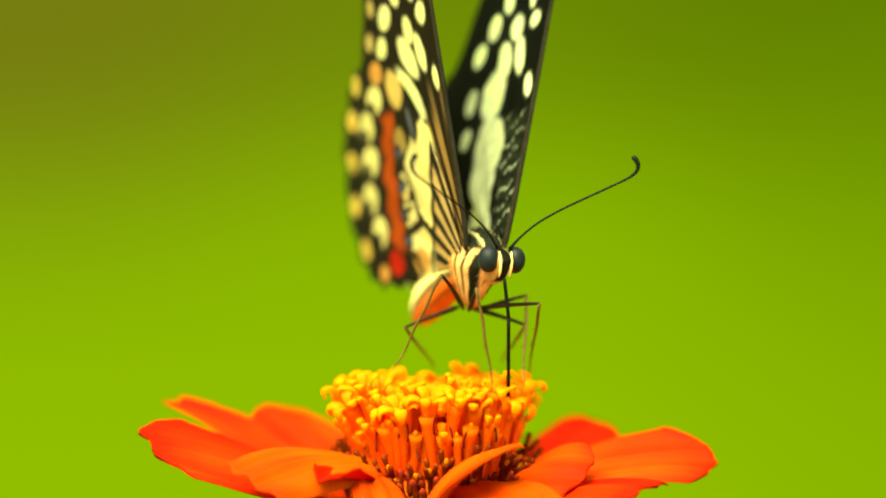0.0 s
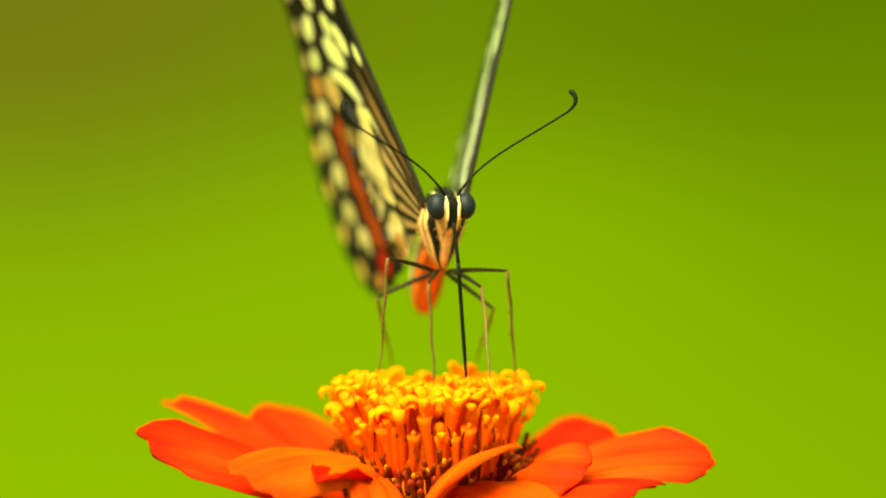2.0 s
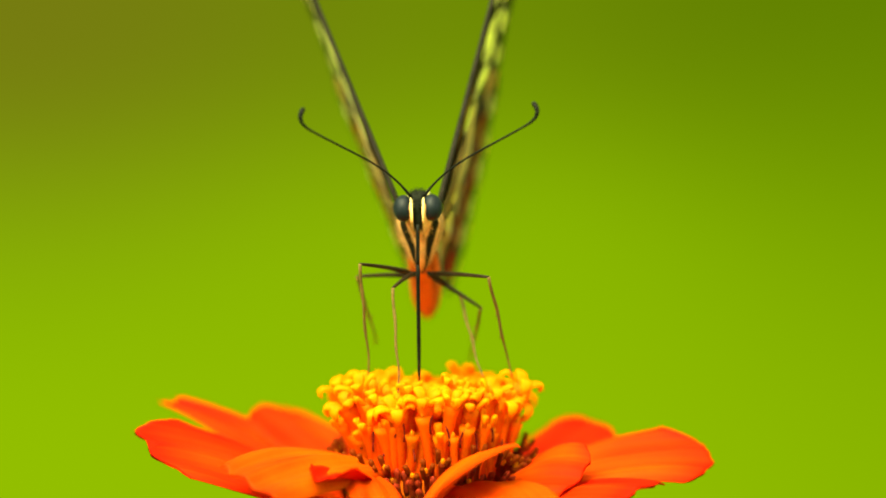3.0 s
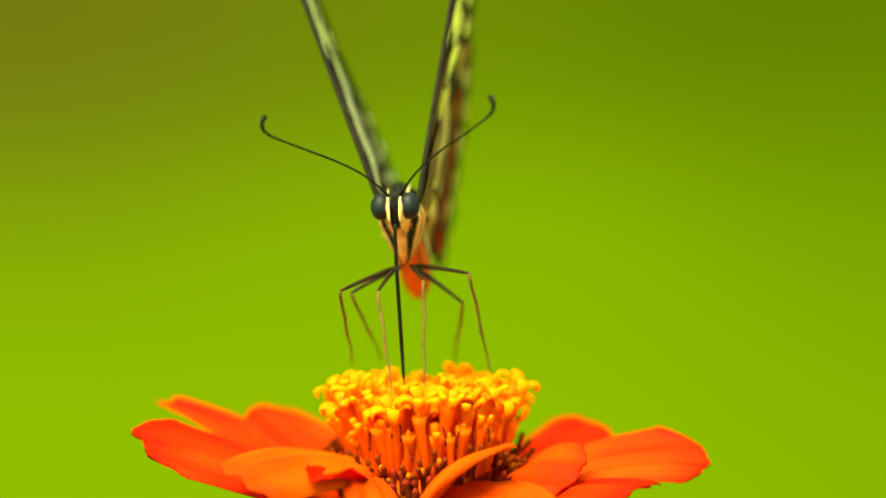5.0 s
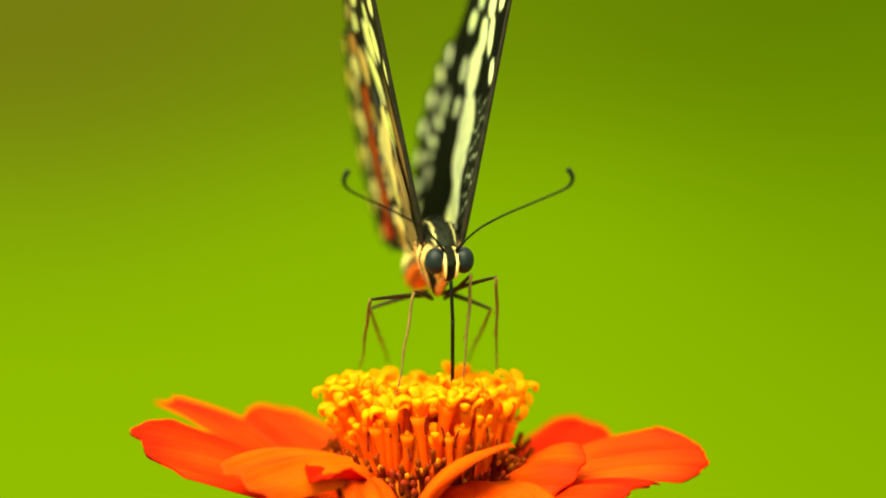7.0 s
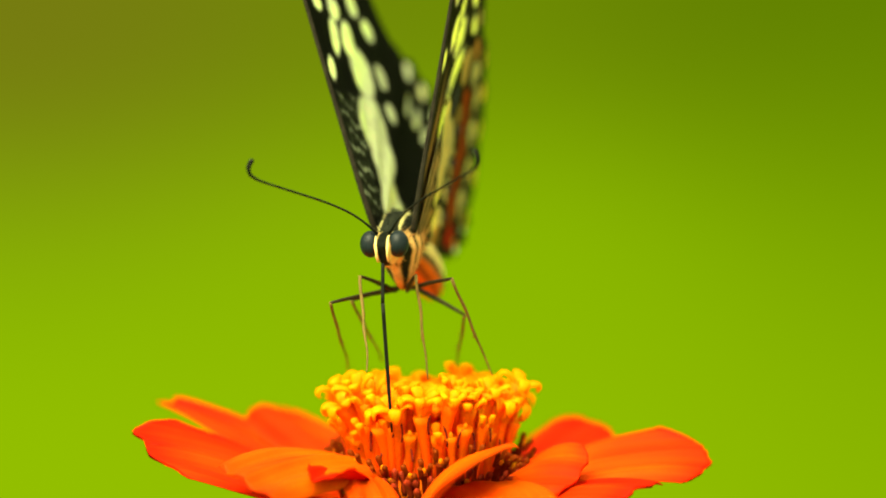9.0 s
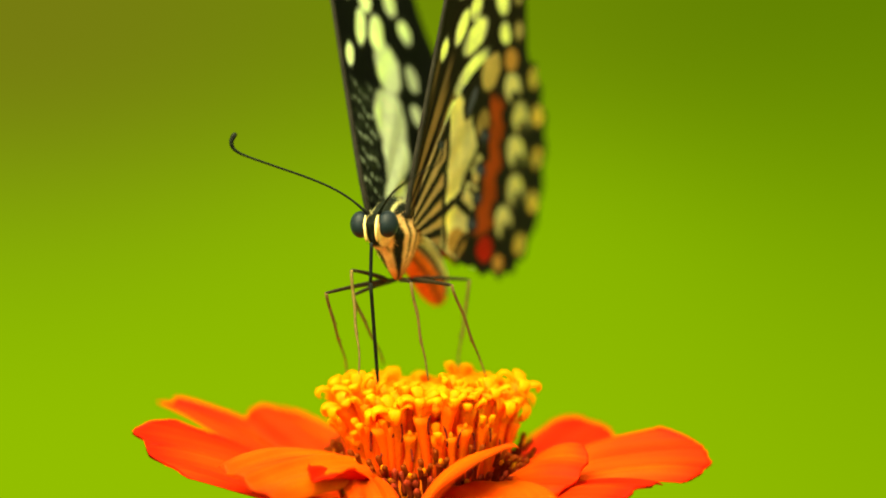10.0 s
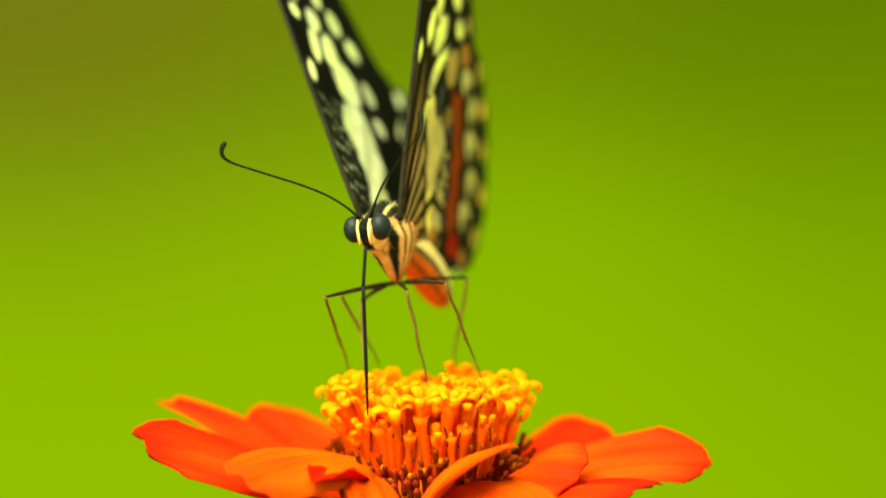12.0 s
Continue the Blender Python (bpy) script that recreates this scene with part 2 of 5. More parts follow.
# ---- rows of the moving things: seconds, then mm and degrees ----
BODY_ROWS = [
    (0.0, 4.23, -0.78, 10.68, 1.3, 4.0, 21.8), (0.1, 3.93, -0.32, 10.50, -0.1, 1.3, 22.2), (0.2, 3.39, -0.64, 10.19, 2.7, 2.2, 19.2),
    (0.3, 3.53, -0.31, 11.00, -2.7, 3.2, 18.4), (0.4, 2.91, 0.99, 12.93, -15.7, 5.7, 13.9), (0.5, 3.03, 0.83, 13.05, -15.8, 3.6, 12.6),
    (0.6, 3.14, 0.70, 12.79, -16.4, 2.1, 10.9), (0.7, 3.17, 0.27, 12.22, -9.0, 2.6, 11.5), (0.8, 3.08, -0.41, 11.59, 1.5, 1.4, 14.7),
    (0.9, 3.74, -0.13, 11.85, -0.7, 0.3, 11.8), (1.0, 3.33, -0.82, 10.72, 1.8, 1.5, 17.9), (1.1, 3.64, -0.47, 10.82, 3.0, 0.8, 12.7),
    (1.2, 3.36, -0.46, 10.86, 3.3, 1.6, 15.6), (1.3, 3.69, -0.17, 10.62, 1.5, 2.5, 13.0), (1.4, 3.73, -0.28, 10.81, 3.3, 2.3, 13.1),
    (1.5, 2.49, 0.70, 11.58, -7.3, 3.3, 10.3), (1.6, 1.14, 1.41, 12.91, -16.1, 3.5, 10.1), (1.7, 0.17, 1.24, 12.85, -14.5, 4.1, 8.8),
    (1.8, 0.43, 0.97, 12.95, -13.4, 0.5, 7.2), (1.9, 0.60, 0.73, 13.41, -9.9, 0.3, 8.4), (2.0, 1.12, 1.29, 14.06, -10.9, -0.4, 9.2),
    (2.1, 1.04, 1.20, 14.51, -13.7, 1.1, 7.1), (2.2, 0.82, 0.93, 14.47, -12.7, 2.2, 5.1), (2.3, 0.88, -0.09, 13.18, -0.5, 0.7, 8.6),
    (2.4, 1.95, -0.16, 12.37, 2.0, 3.8, 5.5), (2.5, 1.42, -0.67, 11.30, 7.6, 3.5, 9.3), (2.6, 1.72, -0.78, 11.75, 8.7, 2.3, 4.2),
    (2.7, 0.88, -0.33, 12.38, 2.7, 2.3, 4.6), (2.8, 0.36, 1.73, 13.52, -15.4, 1.2, -4.9), (2.9, 0.39, 1.50, 14.09, -16.3, -0.1, -2.5),
    (3.0, -0.77, 0.91, 13.87, -11.5, -2.0, -1.4), (3.1, -1.85, 1.05, 13.78, -12.5, -2.4, -3.8), (3.2, -3.00, 1.53, 13.56, -16.5, -3.4, -6.4),
    (4.8, -2.30, 0.51, 14.15, -8.8, -3.8, -1.3), (4.9, -2.63, 0.50, 14.10, -8.3, -3.5, -1.7), (5.0, -2.41, 0.44, 14.61, -6.2, -3.3, -4.9),
    (5.1, -2.38, 0.39, 14.68, -6.0, -4.1, -2.4), (5.2, -2.36, 1.16, 15.32, -6.0, -4.2, 2.1), (5.3, -1.86, 0.27, 14.43, -0.7, -2.8, -0.5),
    (5.4, -1.70, -0.55, 13.59, 9.0, -1.4, 2.6), (5.5, -1.34, -0.51, 12.72, 9.3, -0.6, 0.4), (5.6, -1.12, -0.67, 12.71, 13.0, -0.9, -3.7),
    (5.7, -1.18, -0.84, 12.69, 12.7, -0.8, -2.7), (5.8, -0.96, 0.15, 13.74, -0.4, -0.0, 5.1), (5.9, -0.65, 0.47, 14.24, -7.7, 0.5, 8.5),
    (6.0, 0.34, 0.35, 13.89, -7.1, -2.0, 6.2), (6.1, 0.21, 0.32, 14.31, -5.9, -3.3, 9.2), (6.2, 0.43, 0.34, 14.27, -4.1, -2.8, 7.1),
    (6.3, -0.07, 0.38, 14.17, -7.3, -1.6, 7.5), (6.4, -0.38, 0.87, 14.39, -11.1, -1.3, 7.7), (6.5, 0.39, 0.19, 14.27, -6.9, -1.1, 8.3),
    (6.6, 0.49, 0.45, 14.36, -9.1, -2.7, 9.8), (6.7, 0.61, -0.11, 13.90, -0.7, -2.4, 10.6), (6.8, 0.35, -0.21, 13.03, 0.8, -0.6, 11.2),
    (6.9, 0.65, -0.70, 12.69, 8.2, -0.5, 6.3), (7.0, 0.84, -1.00, 11.74, 11.3, -0.8, 9.6), (7.1, 1.45, -0.93, 11.67, 10.4, -0.4, 5.2),
    (7.2, 1.26, -0.80, 12.08, 6.8, -1.4, 5.6), (8.8, -1.94, -0.02, 12.56, -0.2, -3.9, -14.4), (8.9, -2.27, -0.28, 12.52, 1.9, -2.6, -13.8),
    (9.0, -2.60, -0.17, 12.37, 4.1, -1.9, -12.7), (9.1, -2.18, -0.25, 12.68, 4.7, -6.2, -12.7), (9.2, -2.22, -0.58, 11.89, 10.2, -4.9, -12.6),
    (9.3, -2.80, -0.32, 12.99, 6.4, -5.4, -12.4), (9.4, -1.88, 0.51, 13.76, -6.8, -11.7, -21.8), (9.5, -3.59, 0.66, 13.75, -3.6, -8.9, -22.6),
    (9.6, -3.74, 0.70, 13.98, -4.7, -8.7, -18.6), (9.7, -3.49, 0.18, 13.78, -6.9, -7.9, -15.2), (9.8, -3.42, -0.27, 13.92, -6.6, -6.6, -13.8),
    (9.9, -3.02, -0.33, 13.89, -5.6, -6.1, -12.9), (10.0, -3.04, -0.43, 13.40, -2.9, -2.3, -17.1), (10.1, -2.45, -0.84, 12.64, 0.2, -2.7, -13.4),
    (10.2, -2.79, -1.47, 12.12, 0.2, -1.8, -17.6), (10.3, -3.34, -1.06, 12.70, 3.4, -2.4, -14.5), (10.4, -2.46, 0.17, 13.26, -12.1, -5.8, -10.3),
    (10.5, -2.02, 0.05, 14.04, -11.2, -1.8, -12.4), (10.6, -1.76, 0.42, 13.62, -14.5, -5.9, -9.4), (10.7, -2.28, 0.24, 13.90, -10.9, -5.8, -10.3),
    (10.8, -2.31, -0.57, 13.06, -3.4, -3.7, -11.7), (10.9, -2.72, -0.82, 12.11, 4.5, -3.5, -14.0), (11.0, -2.84, -1.33, 11.46, 11.0, -1.3, -13.0),
    (11.1, -3.31, -1.77, 11.86, 6.3, -1.3, -12.1), (11.2, -3.55, -0.45, 12.66, 6.3, -3.7, -7.5), (11.3, -1.98, 1.02, 13.83, -8.1, -2.8, -8.3),
    (11.4, -1.73, 0.60, 14.11, -5.4, -4.8, -8.4), (11.5, -1.16, 0.45, 14.10, -4.0, -1.2, -5.0), (11.6, -2.60, 0.45, 14.06, -2.2, -5.3, -1.6),
    (11.7, -1.48, 0.46, 13.99, -3.2, -5.5, -6.3), (11.8, -1.65, 0.41, 13.90, -2.4, -6.2, -4.3), (11.9, -1.58, 0.25, 13.52, -4.2, -7.9, -11.9),
    (12.0, -3.45, 0.07, 13.04, -2.6, -7.2, -18.4),
]
WING_ROWS = [
    (0.0, 79.4, 79.9, 1.6, 3.2), (0.1, 76.2, 80.1, 1.3, 3.1), (0.2, 72.9, 75.3, 1.0, 3.0), (0.3, 69.0, 71.0, 0.8, 3.0), (0.4, 63.9, 72.9, 0.5, 2.9), (0.5, 67.6, 70.4, 0.2, 2.8),
    (0.6, 72.0, 75.1, -0.4, 3.3), (0.7, 75.8, 74.3, -1.1, 3.9), (0.8, 76.2, 76.1, -1.7, 4.4), (0.9, 72.7, 78.4, -2.4, 4.9), (1.0, 71.7, 74.4, -3.1, 5.5), (1.1, 76.2, 71.3, -1.8, 5.2),
    (1.2, 76.5, 73.8, -0.6, 4.9), (1.3, 76.8, 75.9, 0.7, 4.7), (1.4, 76.4, 76.4, 2.0, 4.4), (1.5, 78.2, 86.2, 3.2, 4.6), (1.6, 73.4, 74.5, 2.0, 3.3), (1.7, 66.5, 77.5, 0.8, 2.4),
    (1.8, 73.4, 76.5, -0.5, 1.5), (1.9, 68.5, 75.7, -1.7, 0.6), (2.0, 70.2, 73.9, -2.9, -0.3), (2.1, 67.7, 71.5, -2.3, -0.0), (2.2, 70.0, 71.8, -1.8, 0.2), (2.3, 77.2, 73.5, -1.3, 0.5),
    (2.4, 75.5, 79.1, -0.7, 0.8), (2.5, 74.1, 81.8, -0.2, 1.1), (2.6, 73.1, 77.4, 0.4, 1.0), (2.7, 75.3, 80.0, 0.9, 1.0), (2.8, 77.7, 76.7, 1.5, 0.9), (2.9, 72.0, 71.1, 2.0, 0.8),
    (3.0, 70.0, 74.4, 2.6, 0.8), (3.1, 63.0, 75.5, 2.7, 0.8), (3.2, 60.0, 78.5, 2.7, 0.9), (4.8, 69.6, 67.1, 3.8, 1.6), (4.9, 70.9, 72.3, 3.9, 1.6), (5.0, 71.7, 78.8, 3.9, 1.7),
    (5.1, 74.5, 76.4, 2.8, 1.0), (5.2, 77.4, 77.1, 1.7, 0.3), (5.3, 78.1, 78.9, 0.5, -0.4), (5.4, 80.8, 82.0, -0.6, -1.0), (5.5, 76.2, 79.8, -1.8, -1.7), (5.6, 74.4, 79.7, -0.9, -0.8),
    (5.7, 73.5, 79.0, 0.1, 0.1), (5.8, 71.9, 82.6, 1.0, 1.1), (5.9, 70.5, 81.4, 1.9, 2.0), (6.0, 74.4, 72.5, 2.8, 2.9), (6.1, 71.4, 70.7, 2.6, 3.3), (6.2, 74.1, 71.0, 2.4, 3.8),
    (6.3, 72.0, 74.2, 2.3, 4.2), (6.4, 74.1, 73.2, 2.1, 4.7), (6.5, 74.6, 74.2, 1.9, 5.1), (6.6, 74.9, 70.9, 1.6, 4.6), (6.7, 74.1, 71.0, 1.2, 4.0), (6.8, 76.4, 77.0, 0.9, 3.5),
    (6.9, 78.5, 79.7, 0.5, 3.0), (7.0, 78.7, 78.7, 0.2, 2.5), (7.1, 78.0, 78.7, 0.6, 2.5), (7.2, 76.6, 76.7, 1.0, 2.6), (8.8, 77.9, 72.8, 7.7, 3.8), (8.9, 77.0, 77.5, 8.1, 3.9),
    (9.0, 74.6, 79.4, 8.6, 4.0), (9.1, 78.7, 74.4, 8.5, 3.7), (9.2, 79.4, 76.2, 8.4, 3.4), (9.3, 79.2, 74.4, 8.4, 3.1), (9.4, 79.7, 71.6, 8.3, 2.7), (9.5, 73.9, 68.8, 8.2, 2.4),
    (9.6, 80.6, 71.6, 8.8, 0.7), (9.7, 76.8, 70.0, 9.4, -1.0), (9.8, 76.6, 66.0, 9.9, -2.7), (9.9, 77.6, 76.8, 10.5, -4.4), (10.0, 80.1, 79.3, 11.0, -6.1), (10.1, 77.6, 76.8, 10.8, -3.8),
    (10.2, 78.0, 77.2, 10.5, -1.6), (10.3, 78.0, 73.6, 10.2, 0.6), (10.4, 76.8, 69.7, 9.9, 2.9), (10.5, 68.8, 77.6, 9.6, 5.1), (10.6, 77.6, 68.7, 8.6, 4.6), (10.7, 77.6, 71.7, 7.6, 4.1),
    (10.8, 78.2, 72.4, 6.5, 3.6), (10.9, 80.4, 71.7, 5.5, 3.1), (11.0, 76.6, 82.3, 4.5, 2.6), (11.1, 76.6, 82.3, 4.5, 2.1), (11.2, 71.5, 86.2, 4.6, 1.7), (11.3, 68.1, 77.9, 4.6, 1.2),
    (11.4, 75.9, 74.0, 4.7, 0.8), (11.5, 70.4, 79.0, 4.7, 0.3), (11.6, 70.3, 75.8, 4.8, 1.3), (11.7, 74.4, 72.2, 4.8, 2.3), (11.8, 79.2, 77.8, 4.9, 3.3), (11.9, 75.7, 75.0, 5.0, 4.3),
    (12.0, 72.6, 80.9, 5.1, 5.2),
]
FOOT_FRONT_A = [
    (0.0, 5.74, -3.00, -0.19), (0.5, 4.82, -3.00, 0.23), (1.0, 5.00, -6.00, 0.39), (1.5, 4.56, -4.00, 0.56), (2.0, 0.59, -3.00, -0.19), (2.5, 0.72, -5.00, 1.02),
    (3.0, -2.52, -6.00, -0.65), (5.0, -3.14, -6.00, -0.86), (5.5, -3.01, -6.00, -0.57), (6.0, -3.14, -6.00, -0.78), (6.5, -3.14, -6.00, -0.94), (7.0, -2.77, -6.00, -0.94),
    (9.0, -5.25, -8.00, 1.39), (9.5, -7.26, -7.00, 3.22), (10.0, -6.00, -6.00, 1.02), (10.5, -6.46, -6.00, 0.60), (11.0, -5.91, -8.00, 1.39), (11.5, -2.10, -6.00, -1.91),
    (12.0, -5.61, -3.00, -0.82),
]
FOOT_MID_A = [
    (0.0, -2.93, -3.00, 1.16), (0.5, -4.18, -3.00, 0.44), (1.0, -3.47, -3.00, 0.86), (1.5, -3.60, -3.00, 0.95), (2.0, -4.31, -3.00, 0.95), (2.5, -4.33, -2.00, 0.74),
    (3.0, -5.23, -3.00, 0.44), (5.0, -6.86, 2.00, 1.11), (5.5, -6.76, 3.00, 0.78), (6.0, -6.31, 2.00, 0.81), (6.5, -6.14, 2.00, 0.81), (7.0, -6.10, 2.00, 0.81),
    (9.0, -7.18, 3.00, 0.43), (9.5, -7.40, 3.00, -0.38), (10.0, -7.22, 1.00, 0.29), (10.5, -6.71, 1.00, 0.16), (11.0, -7.16, 2.00, 0.47), (11.5, -6.25, 3.00, 0.69),
    (12.0, -7.16, 2.00, 0.47),
]
FOOT_HIND_A = [
    (0.0, 0.79, 5.50, 0.39), (0.5, 0.70, 5.50, 0.48), (1.0, -0.68, 6.50, 0.79), (1.5, -0.68, 7.50, 0.80), (2.0, -3.18, 6.50, 0.36), (2.5, -4.32, 5.50, 1.56),
    (3.0, -4.58, 5.50, 2.42), (5.0, -4.14, 4.50, 1.24), (5.5, -4.02, 5.50, 0.69), (6.0, -3.52, 6.50, 0.57), (6.5, -3.38, 5.50, 0.78), (7.0, -3.52, 6.50, 0.57),
    (9.0, -4.05, 4.50, 1.03), (9.5, -3.92, 4.50, 1.03), (10.0, -3.89, 2.50, 1.05), (10.5, -3.69, 3.50, 1.58), (11.0, -4.33, 3.50, 1.15), (11.5, -3.57, 3.50, 0.72),
    (12.0, -4.25, 3.50, 0.72),
]
FOOT_FRONT_B = [
    (0.0, 8.32, -6.00, 0.39), (0.5, 8.01, -5.00, 0.48), (1.0, 7.00, -3.00, -1.67), (1.5, 7.33, -8.00, 0.02), (2.0, 5.33, -9.00, 0.85), (2.5, 4.96, -9.00, 0.97),
    (3.0, 4.69, -4.00, 0.65), (5.0, -0.44, -6.00, -0.02), (5.5, -0.36, -6.00, -0.02), (6.0, 4.17, -6.00, -0.44), (6.5, 4.17, -6.00, -0.11), (7.0, 3.01, -5.00, 0.48),
    (9.0, -0.11, -5.00, 0.48), (9.5, 0.38, -4.00, 0.14), (10.0, -0.07, -4.00, 0.23), (10.5, 0.35, -5.00, 0.18), (11.0, -0.27, -6.00, 0.18), (11.5, 0.05, -3.00, -0.19),
    (12.0, -0.12, -3.00, -0.32),
]
FOOT_MID_B = [
    (0.0, 9.00, 2.00, 0.34), (0.5, 8.36, 2.00, 0.25), (1.0, 8.68, 3.00, 0.22), (1.5, 8.30, 3.00, 0.05), (2.0, 7.79, -1.00, 0.28), (2.5, 7.96, -1.00, 0.11),
    (3.0, 7.46, -1.00, 0.20), (5.0, 5.48, -1.00, 0.70), (5.5, 5.66, 0.00, 0.50), (6.0, 6.07, -1.00, 0.83), (6.5, 6.19, -1.00, 0.83), (7.0, 6.04, 0.00, 0.71),
    (9.0, 5.63, -2.00, 0.53), (9.5, 5.76, -2.00, 0.23), (10.0, 5.13, -2.00, 0.32), (10.5, 5.34, -2.00, 0.40), (11.0, 4.59, -1.00, 0.20), (11.5, 5.39, -1.00, 0.20),
    (12.0, 4.62, -2.00, 0.40),
]
FOOT_HIND_B = [
    (0.0, 6.52, 6.50, 0.79), (0.5, 5.35, 6.50, 0.79), (1.0, 5.73, 5.50, 0.91), (1.5, 5.35, 6.50, 0.88), (2.0, 4.24, 7.50, 0.80), (2.5, 4.45, 6.50, 0.79),
    (3.0, 3.59, 7.50, 0.80), (5.0, 2.12, 7.50, 0.67), (5.5, 2.29, 5.50, 0.48), (6.0, 2.72, 5.50, 0.91), (6.5, 2.50, 4.50, 0.60), (7.0, 3.37, 5.50, 0.91),
    (9.0, 2.29, 6.50, 0.14), (9.5, 2.50, 2.50, 0.62), (10.0, 2.37, 4.50, -0.05), (10.5, 2.71, 3.50, -0.02), (11.0, 2.29, 3.50, 0.07), (11.5, 2.41, 3.50, 0.07),
    (12.0, 1.95, 5.50, 0.13),
]
KNEE_FRONT_A = [
    (0.0, 4.33, -5.66, 8.91), (0.5, 2.89, -4.16, 8.55), (1.0, 3.09, -5.06, 9.69), (1.5, 2.23, 0.57, 6.30), (2.0, 0.01, -4.78, 8.95), (2.5, 0.30, -3.92, 10.62),
    (3.0, -3.19, -4.63, 8.89), (5.0, -4.73, -4.70, 8.82), (5.5, -3.64, -5.00, 9.05), (6.0, -2.65, -4.41, 8.66), (6.5, -2.23, -4.58, 8.51), (7.0, -1.19, -4.92, 8.71),
    (9.0, -6.25, -3.46, 9.74), (9.5, -8.58, -0.79, 10.33), (10.0, -7.02, -4.19, 10.77), (10.5, -6.39, -4.35, 10.33), (11.0, -6.08, -3.59, 9.55), (11.5, -2.65, -4.50, 7.75),
    (12.0, -6.31, 2.72, 6.81),
]
KNEE_MID_A = [
    (0.0, 1.26, -7.95, 10.25), (0.5, -1.75, -6.95, 11.19), (1.0, 0.03, -7.82, 10.36), (1.5, -1.34, -6.66, 11.08), (2.0, -3.74, -6.52, 11.49), (2.5, -2.45, -7.15, 10.84),
    (3.0, -6.01, -6.36, 11.76), (5.0, -8.05, -6.41, 8.65), (5.5, -7.11, -5.72, 7.67), (6.0, -6.03, -6.13, 8.12), (6.5, -5.48, -6.31, 8.23), (7.0, -5.48, -6.66, 7.64),
    (9.0, -8.94, -5.69, 7.50), (9.5, -10.37, -4.10, 7.50), (10.0, -9.29, -6.45, 8.36), (10.5, -8.59, -6.11, 8.41), (11.0, -8.84, -6.34, 7.44), (11.5, -7.71, -5.21, 7.82),
    (12.0, -9.55, -6.05, 7.74),
]
KNEE_HIND_A = [
    (0.0, -2.14, -1.83, 4.74), (0.5, -2.31, -1.32, 5.44), (1.0, -2.65, -1.68, 4.21), (1.5, -3.38, -0.50, 4.80), (2.0, -4.78, 0.64, 7.23), (2.5, -5.01, -0.47, 8.61),
    (3.0, -6.45, -0.18, 9.35), (5.0, -7.27, -1.22, 7.84), (5.5, -6.91, -0.53, 6.93), (6.0, -5.54, 0.55, 7.24), (6.5, -5.39, -0.63, 7.44), (7.0, -5.31, -0.50, 6.58),
    (9.0, -7.18, -1.53, 7.03), (9.5, -7.11, -1.00, 7.61), (10.0, -6.81, -2.81, 8.00), (10.5, -6.19, -2.46, 7.97), (11.0, -7.46, -2.19, 7.52), (11.5, -6.22, -1.02, 8.33),
    (12.0, -7.83, -0.91, 7.94),
]
KNEE_FRONT_B = [
    (0.0, 8.73, 0.25, 7.61), (0.5, 7.61, 1.08, 7.82), (1.0, 7.17, 2.28, 6.64), (1.5, 6.43, -3.73, 8.51), (2.0, 4.85, -3.61, 8.58), (2.5, 4.76, -3.74, 8.72),
    (3.0, 2.79, 2.34, 7.57), (5.0, -0.44, -5.29, 9.71), (5.5, 1.01, -4.49, 9.42), (6.0, 3.46, -4.80, 8.95), (6.5, 3.92, -4.43, 9.33), (7.0, 3.85, -3.73, 10.19),
    (9.0, -1.19, -4.70, 9.86), (9.5, -1.89, -5.21, 9.07), (10.0, -1.60, -6.01, 9.36), (10.5, -0.64, -6.09, 9.58), (11.0, -1.48, -5.34, 9.92), (11.5, 0.47, -5.10, 8.86),
    (12.0, -1.89, -5.62, 8.28),
]
KNEE_MID_B = [
    (0.0, 10.16, -6.54, 7.38), (0.5, 9.13, -6.21, 7.30), (1.0, 9.63, -5.99, 6.53), (1.5, 8.81, -5.97, 6.65), (2.0, 7.18, -5.85, 10.39), (2.5, 6.65, -5.97, 9.81),
    (3.0, 5.40, -6.39, 10.02), (5.0, 3.70, -6.50, 10.03), (5.5, 4.24, -6.21, 9.71), (6.0, 6.35, -6.51, 10.45), (6.5, 6.63, -6.65, 10.38), (7.0, 6.10, -6.48, 9.95),
    (9.0, 2.17, -6.94, 9.49), (9.5, 1.55, -7.01, 9.37), (10.0, 1.84, -7.77, 9.45), (10.5, 3.20, -7.85, 9.66), (11.0, 1.84, -7.59, 8.81), (11.5, 4.24, -6.81, 9.89),
    (12.0, 1.55, -7.89, 9.42),
]
KNEE_HIND_B = [
    (0.0, 9.00, -1.43, 4.99), (0.5, 7.32, -1.08, 5.29), (1.0, 7.73, -1.84, 5.67), (1.5, 7.66, -0.80, 5.56), (2.0, 5.99, 0.32, 6.20), (2.5, 6.31, -0.79, 5.98),
    (3.0, 4.85, 0.29, 6.33), (5.0, 3.25, 0.68, 6.72), (5.5, 3.87, -1.03, 6.64), (6.0, 5.00, -1.33, 6.80), (6.5, 4.87, -1.47, 6.94), (7.0, 5.72, -1.32, 6.25),
    (9.0, 3.20, -0.77, 6.02), (9.5, 3.19, -1.41, 9.04), (10.0, 3.64, 2.37, 8.76), (10.5, 4.57, 2.30, 8.94), (11.0, 3.83, -0.44, 8.10), (11.5, 5.34, 2.38, 8.76),
    (12.0, 3.56, 3.24, 8.89),
]
